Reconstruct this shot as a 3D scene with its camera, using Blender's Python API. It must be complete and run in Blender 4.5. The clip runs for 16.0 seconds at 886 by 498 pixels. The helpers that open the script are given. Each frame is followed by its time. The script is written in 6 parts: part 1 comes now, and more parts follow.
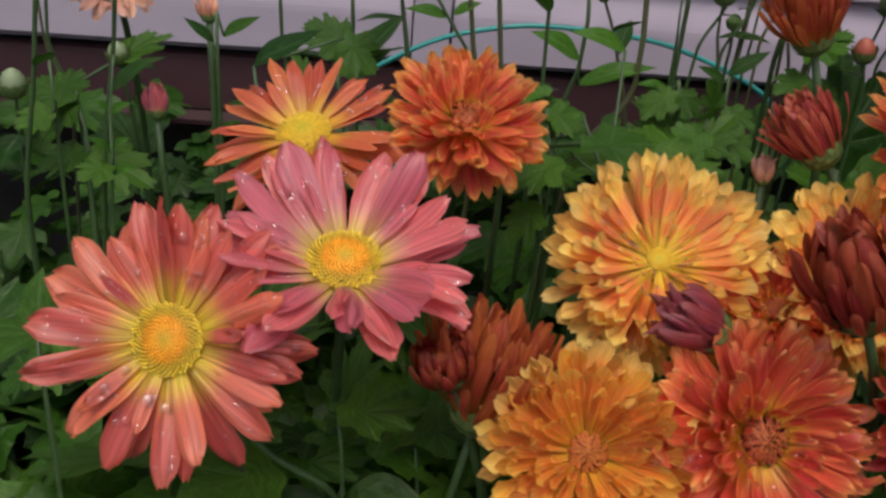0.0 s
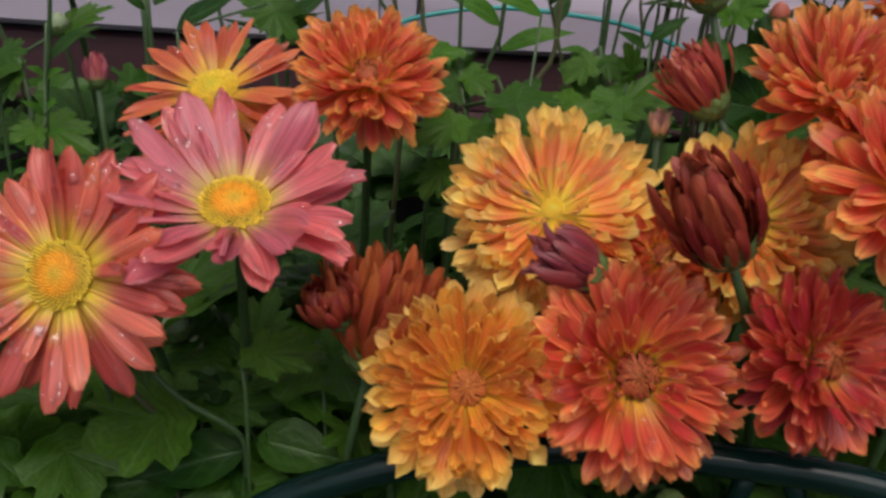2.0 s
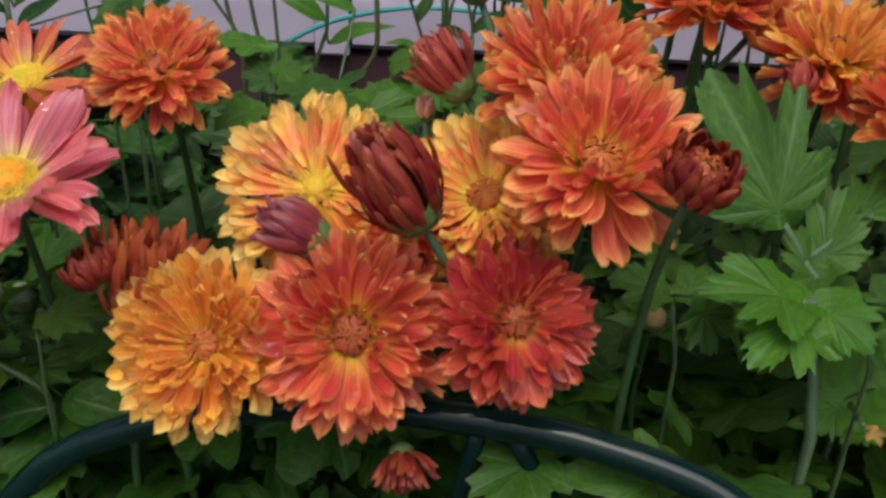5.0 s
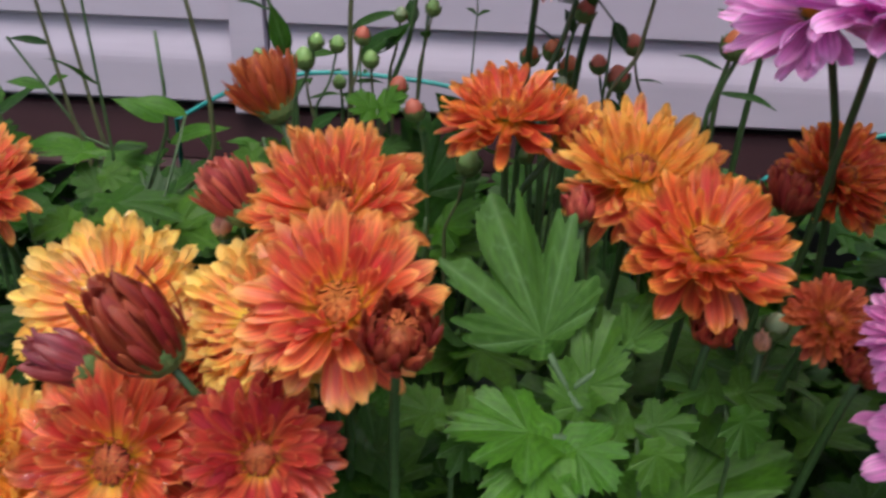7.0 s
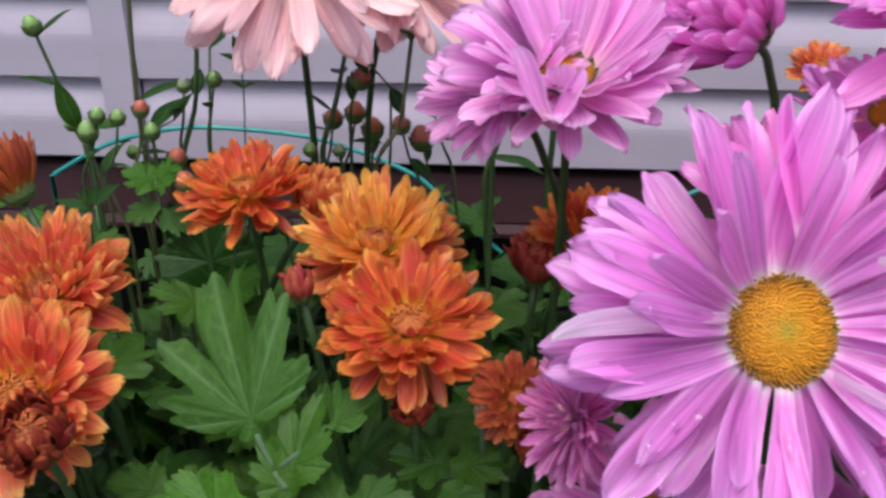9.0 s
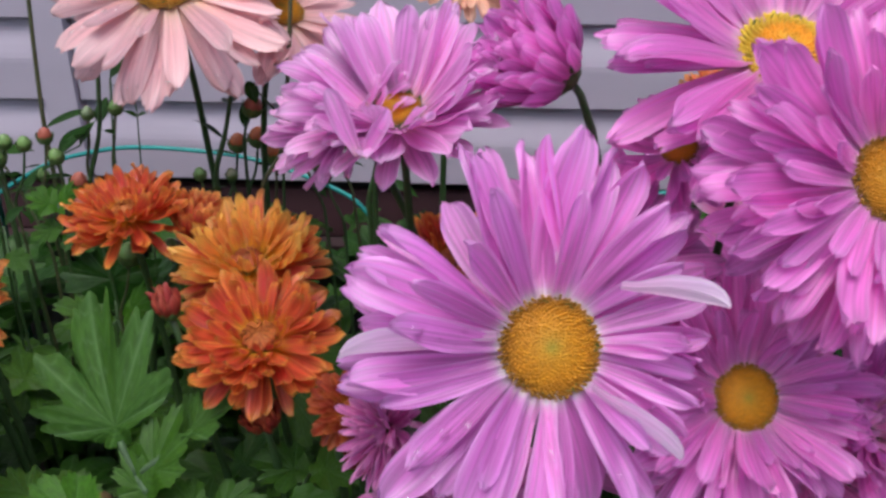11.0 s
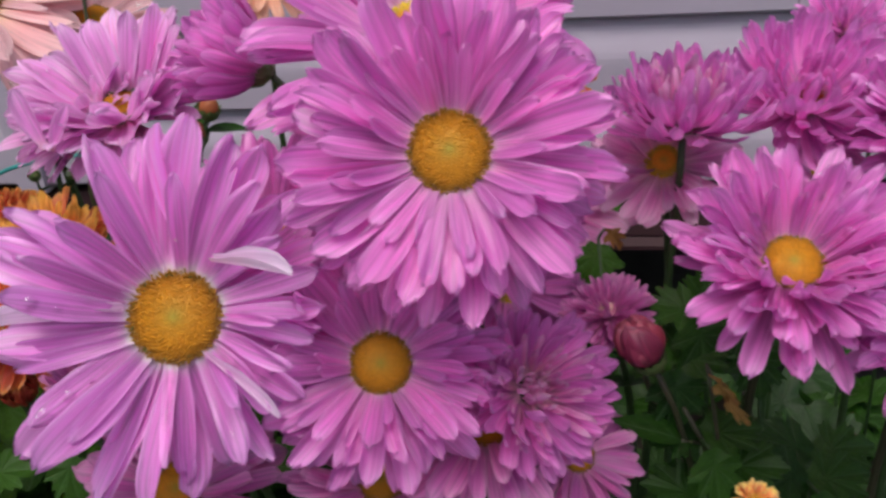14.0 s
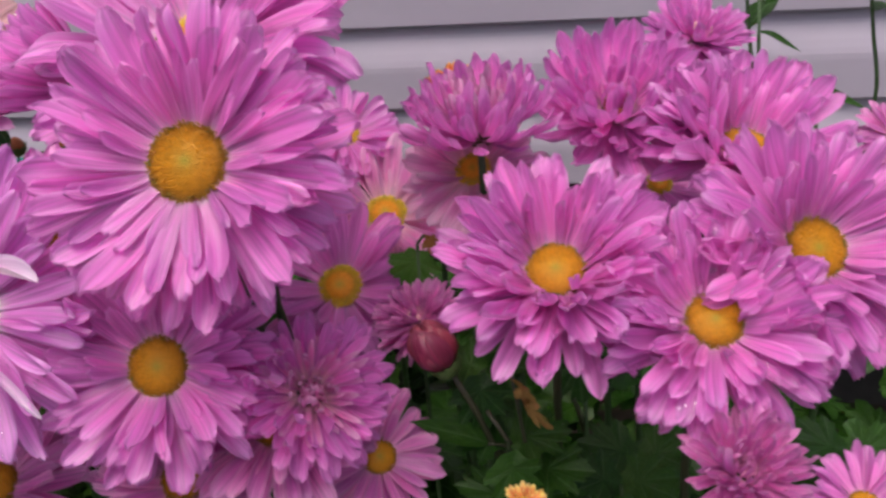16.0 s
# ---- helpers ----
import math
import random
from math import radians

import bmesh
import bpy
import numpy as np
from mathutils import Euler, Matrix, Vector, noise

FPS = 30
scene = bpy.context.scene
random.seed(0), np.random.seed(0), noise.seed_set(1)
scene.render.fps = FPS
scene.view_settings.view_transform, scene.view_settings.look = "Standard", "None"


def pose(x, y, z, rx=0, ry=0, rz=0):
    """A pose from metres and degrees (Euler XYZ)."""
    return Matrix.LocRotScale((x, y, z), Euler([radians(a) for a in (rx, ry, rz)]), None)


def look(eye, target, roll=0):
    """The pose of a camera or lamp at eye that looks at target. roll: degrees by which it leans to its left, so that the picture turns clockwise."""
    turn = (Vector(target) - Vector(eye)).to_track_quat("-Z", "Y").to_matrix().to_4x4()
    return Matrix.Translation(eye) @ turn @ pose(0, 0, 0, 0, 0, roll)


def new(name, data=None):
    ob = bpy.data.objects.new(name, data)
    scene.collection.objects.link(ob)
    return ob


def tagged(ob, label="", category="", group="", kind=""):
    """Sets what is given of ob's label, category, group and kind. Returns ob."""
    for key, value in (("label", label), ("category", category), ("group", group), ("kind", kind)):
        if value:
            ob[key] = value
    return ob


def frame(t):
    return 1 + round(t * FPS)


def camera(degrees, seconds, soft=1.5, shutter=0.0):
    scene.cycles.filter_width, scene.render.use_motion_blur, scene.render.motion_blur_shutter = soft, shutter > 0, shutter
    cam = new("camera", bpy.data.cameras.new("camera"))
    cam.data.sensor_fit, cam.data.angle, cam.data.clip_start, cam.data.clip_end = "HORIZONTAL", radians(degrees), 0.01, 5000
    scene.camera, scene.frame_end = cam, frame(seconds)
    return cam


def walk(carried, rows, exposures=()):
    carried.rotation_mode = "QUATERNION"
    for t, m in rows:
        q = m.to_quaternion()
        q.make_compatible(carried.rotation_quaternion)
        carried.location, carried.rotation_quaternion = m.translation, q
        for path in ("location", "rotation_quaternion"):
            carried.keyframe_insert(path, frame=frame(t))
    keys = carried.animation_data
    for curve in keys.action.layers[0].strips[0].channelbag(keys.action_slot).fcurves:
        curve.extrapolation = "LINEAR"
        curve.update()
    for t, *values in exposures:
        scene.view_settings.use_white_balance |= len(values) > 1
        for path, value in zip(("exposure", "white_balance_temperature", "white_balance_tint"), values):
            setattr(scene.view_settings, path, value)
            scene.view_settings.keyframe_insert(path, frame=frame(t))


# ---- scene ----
cam = camera(50.0, 16.0, soft=2.8, shutter=0.4)
PATH = [
    (0, (-0.244, 0.01, 0.657), (-0.058, 1.753, -0.305), 5.8),
    (0.5, (-0.231, 0.007, 0.654), (-0.064, 1.753, -0.308), 5.4),
    (1, (-0.22, 0.001, 0.653), (-0.063, 1.747, -0.31), 5.1),
    (1.5, (-0.214, -0.007, 0.652), (-0.06, 1.742, -0.307), 5.2),
    (2, (-0.195, -0.015, 0.648), (-0.059, 1.736, -0.308), 4.9),
    (2.5, (-0.173, -0.027, 0.643), (-0.057, 1.73, -0.306), 4.0),
    (3, (-0.154, -0.038, 0.644), (-0.053, 1.719, -0.307), 3.4),
    (3.2, (-0.149, -0.039, 0.644), (-0.052, 1.717, -0.307), 3.2),
    (5.3, (-0.05, -0.051, 0.666), (-0.094, 1.707, -0.286), 2.3),
    (5.5, (-0.042, -0.05, 0.672), (-0.094, 1.707, -0.283), 2.2),
    (6, (-0.014, -0.046, 0.683), (-0.087, 1.713, -0.267), 2.2),
    (6.5, (0.011, -0.038, 0.696), (-0.07, 1.721, -0.253), 1.9),
    (7, (0.043, -0.028, 0.712), (-0.054, 1.729, -0.239), 1.7),
    (7.5, (0.084, -0.018, 0.721), (-0.04, 1.741, -0.223), 1.1),
    (8, (0.116, -0.007, 0.728), (-0.012, 1.757, -0.206), 0.7),
    (8.5, (0.145, -0.007, 0.732), (0.01, 1.763, -0.189), 0.1),
    (9, (0.172, -0.011, 0.738), (0.04, 1.762, -0.176), -0.2),
    (9.2, (0.181, -0.014, 0.74), (0.049, 1.762, -0.17), -0.3),
    (11.3, (0.259, -0.035, 0.763), (0.114, 1.747, -0.134), -0.4),
    (11.5, (0.271, -0.037, 0.766), (0.108, 1.744, -0.131), -0.9),
    (12, (0.303, -0.042, 0.764), (0.097, 1.741, -0.117), -1.6),
    (12.5, (0.333, -0.046, 0.766), (0.081, 1.73, -0.119), -2.7),
    (13, (0.353, -0.048, 0.767), (0.072, 1.725, -0.115), -2.9),
    (13.5, (0.383, -0.044, 0.76), (0.072, 1.723, -0.122), -3.6),
    (14, (0.419, -0.041, 0.753), (0.071, 1.722, -0.126), -4.6),
    (14.5, (0.449, -0.036, 0.753), (0.081, 1.717, -0.135), -5.0),
    (15, (0.475, -0.033, 0.756), (0.086, 1.718, -0.128), -5.3),
    (15.5, (0.495, -0.031, 0.755), (0.092, 1.721, -0.121), -5.6),
    (16, (0.521, -0.031, 0.752), (0.112, 1.721, -0.122), -5.4),
]
EXPOSURES = [(0, 0.05, 6500, 10), (1.5, 0.07, 6480, 10), (2.5, 0.02, 6460, 10), (3.2, 0.04, 6440, 10), (5.5, 0.42, 6150, 8), (7, 0.49, 6100, 8), (8, 0.54, 6050, 8), (9.2, 0.58, 5950, 8), (11.3, 0.20, 5900, 8), (12.5, 0.03, 6000, 9), (14, 0.11, 6250, 10), (16, 0.25, 6450, 11)]
walk(cam, [(t, look(eye, target, roll)) for t, eye, target, roll in PATH], EXPOSURES)

# ---- world and light: an overcast, wet morning ----
world = bpy.data.worlds.new("overcast_sky")
scene.world = world
world.use_nodes = True
wn = world.node_tree
sky = wn.nodes.new("ShaderNodeTexSky")
sky.sky_type, sky.sun_disc = "NISHITA", False
sky.sun_elevation, sky.sun_rotation = radians(68), radians(195)
sky.air_density, sky.dust_density, sky.ozone_density = 1.0, 6.0, 0.6
wn.nodes["Background"].inputs["Strength"].default_value = 0.145
wn.links.new(sky.outputs[0], wn.nodes["Background"].inputs["Color"])
sun = new("sun", bpy.data.lights.new("sun", "SUN"))
sun.data.energy, sun.data.angle, sun.data.color = 1.15, radians(45), (1.0, 0.96, 0.95)
sun.matrix_world = look((0.7, -1.0, 4.4), (0.1, 0.4, 0.4))



# ---- materials ----
def material(name):
    m = bpy.data.materials.new(name)
    m.use_nodes = True
    nt = m.node_tree
    return m, nt, nt.nodes["Principled BSDF"]


def node(nt, kind, **values):
    n = nt.nodes.new(kind)
    for key, value in values.items():
        n.inputs[key.replace("_", " ")].default_value = value
    return n


def ramp(nt, stops, fac):
    n = nt.nodes.new("ShaderNodeValToRGB")
    n.color_ramp.interpolation = "B_SPLINE" if len(stops) > 3 else "EASE"
    while len(n.color_ramp.elements) < len(stops):
        n.color_ramp.elements.new(0.5)
    for e, (at, colour) in zip(n.color_ramp.elements, stops):
        e.position, e.color = at, (*colour, 1)
    nt.links.new(fac, n.inputs[0])
    return n.outputs[0]


def mixed(nt, kind, fac, a, b):
    n = nt.nodes.new("ShaderNodeMix")
    n.data_type, n.blend_type = "RGBA", kind
    for sock, value in ((n.inputs[0], fac), (n.inputs[6], a), (n.inputs[7], b)):
        if hasattr(value, "is_output"):
            nt.links.new(value, sock)
        else:
            sock.default_value = value
    return n.outputs[2]


def maths(nt, op, a, b):
    n = nt.nodes.new("ShaderNodeMath")
    n.operation = op
    for sock, value in ((n.inputs[0], a), (n.inputs[1], b)):
        if hasattr(value, "is_output"):
            nt.links.new(value, sock)
        else:
            sock.default_value = value
    return n.outputs[0]


def thin(m, nt, bsdf, colour, share):
    """Lets light through a thin petal or leaf."""
    tr = nt.nodes.new("ShaderNodeBsdfTranslucent")
    mix = nt.nodes.new("ShaderNodeMixShader")
    mix.inputs[0].default_value = share
    nt.links.new(colour, tr.inputs[0])
    nt.links.new(bsdf.outputs[0], mix.inputs[1])
    nt.links.new(tr.outputs[0], mix.inputs[2])
    nt.links.new(mix.outputs[0], nt.nodes["Material Output"].inputs[0])


def petal_material(name, stops, edge, edge_share=0.5, streak=0.35, rough=0.31, share=0.40, spread=0.17, spec=0.45, rim_power=4.0, vein=0.3):
    """Colour runs along the petal (v of its UV), streaks follow its length, rims take the edge colour."""
    m, nt, bsdf = material(name)
    uv = nt.nodes.new("ShaderNodeUVMap")
    sep = nt.nodes.new("ShaderNodeSeparateXYZ")
    nt.links.new(uv.outputs[0], sep.inputs[0])
    info = nt.nodes.new("ShaderNodeObjectInfo")
    col = ramp(nt, stops, sep.outputs[1])
    # rim colour, towards both long sides and the tip
    across = maths(nt, "ABSOLUTE", maths(nt, "SUBTRACT", sep.outputs[0], 0.5), 0)
    rim = maths(nt, "POWER", maths(nt, "MULTIPLY", across, 2.0), rim_power)
    tip = maths(nt, "POWER", sep.outputs[1], 6.0)
    col = mixed(nt, "MIX", maths(nt, "MULTIPLY", maths(nt, "MAXIMUM", rim, tip), edge_share), col, (*edge, 1))
    # fine veins along the petal
    mp = nt.nodes.new("ShaderNodeMapping")
    mp.inputs["Scale"].default_value = (11, 0.9, 1)
    nt.links.new(uv.outputs[0], mp.inputs[0])
    off = nt.nodes.new("ShaderNodeCombineXYZ")
    nt.links.new(maths(nt, "MULTIPLY", info.outputs["Random"], 37.0), off.inputs[2])
    nt.links.new(off.outputs[0], mp.inputs["Location"])
    ns = node(nt, "ShaderNodeTexNoise", Scale=1.0, Detail=3.0)
    nt.links.new(mp.outputs[0], ns.inputs["Vector"])
    light = ramp(nt, [(0.32, (0.5,) * 3), (0.68, (1.35,) * 3)], ns.outputs["Fac"])
    col = mixed(nt, "MULTIPLY", streak, col, light)
    # pale hair-thin veins, also painting in the whitish gloss streaks of wet petals
    mv = nt.nodes.new("ShaderNodeMapping")
    mv.inputs["Scale"].default_value = (30, 0.7, 1)
    nt.links.new(uv.outputs[0], mv.inputs[0])
    nt.links.new(off.outputs[0], mv.inputs["Location"])
    nv = node(nt, "ShaderNodeTexNoise", Scale=1.0, Detail=2.0)
    nt.links.new(mv.outputs[0], nv.inputs["Vector"])
    fine = ramp(nt, [(0.5, (0.0,) * 3), (0.72, (1.0,) * 3)], nv.outputs["Fac"])
    col = mixed(nt, "MIX", maths(nt, "MULTIPLY", fine, vein), col, (*edge, 1))
    # each petal a little different
    hs = nt.nodes.new("ShaderNodeHueSaturation")
    nt.links.new(col, hs.inputs["Color"])
    nt.links.new(maths(nt, "ADD", maths(nt, "MULTIPLY", info.outputs["Random"], 0.022), 0.489), hs.inputs["Hue"])
    nt.links.new(maths(nt, "ADD", maths(nt, "MULTIPLY", info.outputs["Random"], spread * 2), 1 - spread), hs.inputs["Value"])
    col = hs.outputs[0]
    nt.links.new(col, bsdf.inputs["Base Color"])
    bsdf.inputs["Roughness"].default_value = rough
    bsdf.inputs["Specular IOR Level"].default_value = spec
    bsdf.inputs["Coat Weight"].default_value, bsdf.inputs["Coat Roughness"].default_value = 0.25, 0.16
    bump = node(nt, "ShaderNodeBump", Strength=0.6, Distance=0.0012)
    nt.links.new(ns.outputs["Fac"], bump.inputs["Height"])
    nt.links.new(bump.outputs[0], bsdf.inputs["Normal"])
    thin(m, nt, bsdf, col, share)
    return m


YEL, GOLD = (0.80, 0.52, 0.03), (0.80, 0.32, 0.02)
PETAL = {
    "coral": petal_material("coral_petal", [(0.0, (0.72, 0.60, 0.03)), (0.2, (0.84, 0.62, 0.06)), (0.33, (0.80, 0.33, 0.11)), (0.45, (0.74, 0.15, 0.12)), (1, (0.71, 0.125, 0.09))], (0.78, 0.25, 0.13), 0.5, 0.42, share=0.45, spec=0.6),
    "rose": petal_material("rose_petal", [(0.0, (0.70, 0.58, 0.04)), (0.17, (0.84, 0.62, 0.18)), (0.3, (0.80, 0.36, 0.31)), (0.46, (0.76, 0.18, 0.23)), (1, (0.71, 0.13, 0.16))], (0.80, 0.27, 0.25), 0.5, 0.45, share=0.45, spec=0.6),
    "tawny": petal_material("tawny_petal", [(0.0, YEL), (0.26, (0.78, 0.42, 0.04)), (0.44, (0.66, 0.13, 0.06)), (1, (0.62, 0.095, 0.055))], (0.80, 0.28, 0.10), 0.6, 0.45),
    "orange": petal_material("orange_petal", [(0.0, YEL), (0.22, (0.84, 0.34, 0.05)), (0.42, (0.79, 0.115, 0.085)), (0.80, (0.77, 0.110, 0.085)), (0.93, (0.90, 0.38, 0.12)), (1, (0.96, 0.58, 0.16))], (0.94, 0.48, 0.13), 0.75, 0.45, rim_power=4.5, share=0.48),
    "amber": petal_material("amber_petal", [(0.0, YEL), (0.3, (0.84, 0.36, 0.04)), (0.60, (0.80, 0.20, 0.06)), (0.8, (0.92, 0.46, 0.09)), (1, (0.95, 0.62, 0.15))], (0.95, 0.56, 0.11), 0.8, 0.38, share=0.5),
    "ember": petal_material("ember_petal", [(0.0, YEL), (0.22, (0.80, 0.28, 0.025)), (0.42, (0.71, 0.092, 0.045)), (0.82, (0.68, 0.080, 0.042)), (0.94, (0.82, 0.27, 0.06)), (1, (0.90, 0.46, 0.08))], (0.86, 0.34, 0.07), 0.65, 0.48, rim_power=5.0, share=0.44),
    "blush": petal_material("blush_petal", [(0.0, (0.86, 0.55, 0.62)), (0.5, (0.85, 0.27, 0.64)), (1, (0.90, 0.48, 0.76))], (0.94, 0.66, 0.84), 0.6, 0.3, share=0.5, spec=0.6),
    "gold": petal_material("gold_petal", [(0.0, (0.99, 0.82, 0.06)), (0.32, (0.99, 0.64, 0.07)), (0.46, (0.95, 0.28, 0.09)), (0.68, (0.95, 0.28, 0.09)), (0.81, (0.99, 0.66, 0.15)), (1, (0.99, 0.86, 0.32))], (0.99, 0.70, 0.20), 0.6, 0.28, share=0.34, spec=0.7, rim_power=5.0),
    "silver": petal_material("silvery_petal", [(0.0, (0.80, 0.55, 0.76)), (1, (0.88, 0.76, 0.90))], (0.92, 0.86, 0.94), 0.5, 0.3),
    "red": petal_material("red_petal", [(0.0, (0.92, 0.62, 0.04)), (0.24, (0.90, 0.40, 0.04)), (0.42, (0.75, 0.088, 0.058)), (0.84, (0.72, 0.074, 0.058)), (0.94, (0.86, 0.28, 0.10)), (1, (0.92, 0.46, 0.13))], (0.90, 0.36, 0.13), 0.65, 0.40, rim_power=5.0, share=0.42, spec=0.6),
    "crimson": petal_material("crimson_petal", [(0.0, (0.80, 0.46, 0.04)), (0.2, (0.70, 0.18, 0.04)), (0.36, (0.58, 0.042, 0.040)), (0.86, (0.54, 0.034, 0.038)), (0.95, (0.70, 0.13, 0.07)), (1, (0.80, 0.30, 0.10))], (0.74, 0.20, 0.09), 0.6, 0.45, rim_power=5.5, share=0.44, spec=0.6),
    "rust": petal_material("rust_petal", [(0.0, (0.62, 0.32, 0.03)), (0.3, (0.50, 0.12, 0.03)), (0.6, (0.42, 0.062, 0.032)), (1, (0.50, 0.105, 0.04))], (0.66, 0.22, 0.07), 0.5, 0.5),
    "dark": petal_material("dark_red_petal", [(0.0, (0.36, 0.06, 0.02)), (0.4, (0.30, 0.032, 0.022)), (1, (0.32, 0.036, 0.024))], (0.54, 0.14, 0.06), 0.5, 0.55),
    "brick": petal_material("brick_petal", [(0.0, (0.50, 0.13, 0.05)), (0.4, (0.47, 0.060, 0.055)), (1, (0.53, 0.09, 0.07))], (0.64, 0.20, 0.11), 0.5, 0.5),
    "plum": petal_material("plum_petal", [(0.0, (0.36, 0.09, 0.09)), (0.5, (0.34, 0.045, 0.065)), (1, (0.20, 0.022, 0.034))], (0.50, 0.16, 0.18), 0.5, 0.6),
    "wine": petal_material("wine_petal", [(0.0, (0.46, 0.10, 0.14)), (0.5, (0.46, 0.055, 0.13)), (1, (0.40, 0.045, 0.11))], (0.62, 0.20, 0.30), 0.5, 0.5),
    "pink": petal_material("pink_petal", [(0.0, (0.88, 0.66, 0.60)), (0.08, (0.90, 0.55, 0.74)), (0.13, (0.86, 0.30, 0.68)), (0.3, (0.85, 0.20, 0.67)), (1, (0.87, 0.245, 0.74))], (0.92, 0.46, 0.86), 0.6, 0.4, share=0.46, spec=0.8, rough=0.32, vein=0.35),
    "lilac": petal_material("lilac_petal", [(0.0, (0.88, 0.80, 0.66)), (0.08, (0.93, 0.86, 0.88)), (0.115, (0.87, 0.42, 0.77)), (0.2, (0.84, 0.22, 0.71)), (1, (0.86, 0.275, 0.80))], (0.92, 0.54, 0.92), 0.65, 0.45, share=0.46, spec=0.8, rough=0.32, vein=0.4),
    # lilac pink made paler, with the highlights of wet petals in its colour
    "pearl": petal_material("wet_sheen_petal", [(0.0, (0.88, 0.66, 0.60)), (0.12, (0.87, 0.38, 0.72)), (0.3, (0.86, 0.29, 0.73)), (1, (0.89, 0.38, 0.81))], (0.95, 0.68, 0.94), 0.65, 0.45, share=0.45, spec=0.8, rough=0.32, vein=0.4),
    "magenta": petal_material("magenta_petal", [(0.0, (0.80, 0.45, 0.58)), (0.2, (0.80, 0.20, 0.60)), (0.6, (0.78, 0.17, 0.58)), (1, (0.84, 0.27, 0.70))], (0.88, 0.50, 0.72), 0.65, 0.42, share=0.48, spec=0.6),
    "pale": petal_material("pale_pink_petal", [(0.0, (0.82, 0.60, 0.30)), (0.2, (0.85, 0.48, 0.49)), (0.6, (0.86, 0.48, 0.53)), (1, (0.89, 0.56, 0.58))], (0.94, 0.72, 0.72), 0.5, 0.3, share=0.4),
    "peach": petal_material("peach_petal", [(0.0, (0.78, 0.46, 0.14)), (0.3, (0.80, 0.38, 0.24)), (1, (0.83, 0.45, 0.33))], (0.92, 0.62, 0.48), 0.5, 0.3, share=0.4),
}


def disc_material(name, stops, axis=0):
    m, nt, bsdf = material(name)
    uv = nt.nodes.new("ShaderNodeUVMap")
    sep = nt.nodes.new("ShaderNodeSeparateXYZ")
    nt.links.new(uv.outputs[0], sep.inputs[0])
    col = ramp(nt, stops, sep.outputs[axis])
    geo = nt.nodes.new("ShaderNodeNewGeometry")
    var = ramp(nt, [(0, (0.72,) * 3), (1, (1.2,) * 3)], geo.outputs["Random Per Island"])
    col = mixed(nt, "MULTIPLY", 0.6, col, var)
    nt.links.new(col, bsdf.inputs["Base Color"])
    bsdf.inputs["Roughness"].default_value = 0.6
    return m


DISC = {
    "yellow": disc_material("yellow_disc", [(0, (0.50, 0.40, 0.03)), (0.25, (0.82, 0.40, 0.02)), (0.56, (0.84, 0.36, 0.012)), (0.66, (0.54, 0.34, 0.02)), (0.85, (0.60, 0.42, 0.025)), (1, (0.80, 0.58, 0.05))]),
    "amber": disc_material("amber_disc", [(0, (0.34, 0.31, 0.02)), (0.22, (0.60, 0.29, 0.008)), (0.6, (0.66, 0.30, 0.005)), (0.8, (0.52, 0.22, 0.004)), (0.92, (0.26, 0.11, 0.005)), (1, (0.36, 0.20, 0.02))]),
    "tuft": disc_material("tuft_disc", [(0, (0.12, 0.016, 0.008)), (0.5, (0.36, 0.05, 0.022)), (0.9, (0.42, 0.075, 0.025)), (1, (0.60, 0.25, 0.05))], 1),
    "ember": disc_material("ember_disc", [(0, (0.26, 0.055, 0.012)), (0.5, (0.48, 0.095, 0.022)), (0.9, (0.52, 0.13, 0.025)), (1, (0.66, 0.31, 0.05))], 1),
    "lime": disc_material("lime_disc", [(0, (0.52, 0.46, 0.03)), (0.4, (0.72, 0.52, 0.03)), (0.8, (0.70, 0.46, 0.03)), (1, (0.62, 0.42, 0.03))]),
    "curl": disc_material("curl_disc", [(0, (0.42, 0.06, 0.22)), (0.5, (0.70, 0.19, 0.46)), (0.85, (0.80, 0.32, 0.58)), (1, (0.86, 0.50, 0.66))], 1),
    "cream": disc_material("cream_disc", [(0, (0.6, 0.25, 0.3)), (0.5, (0.8, 0.55, 0.5)), (1, (0.7, 0.3, 0.45))]),
}


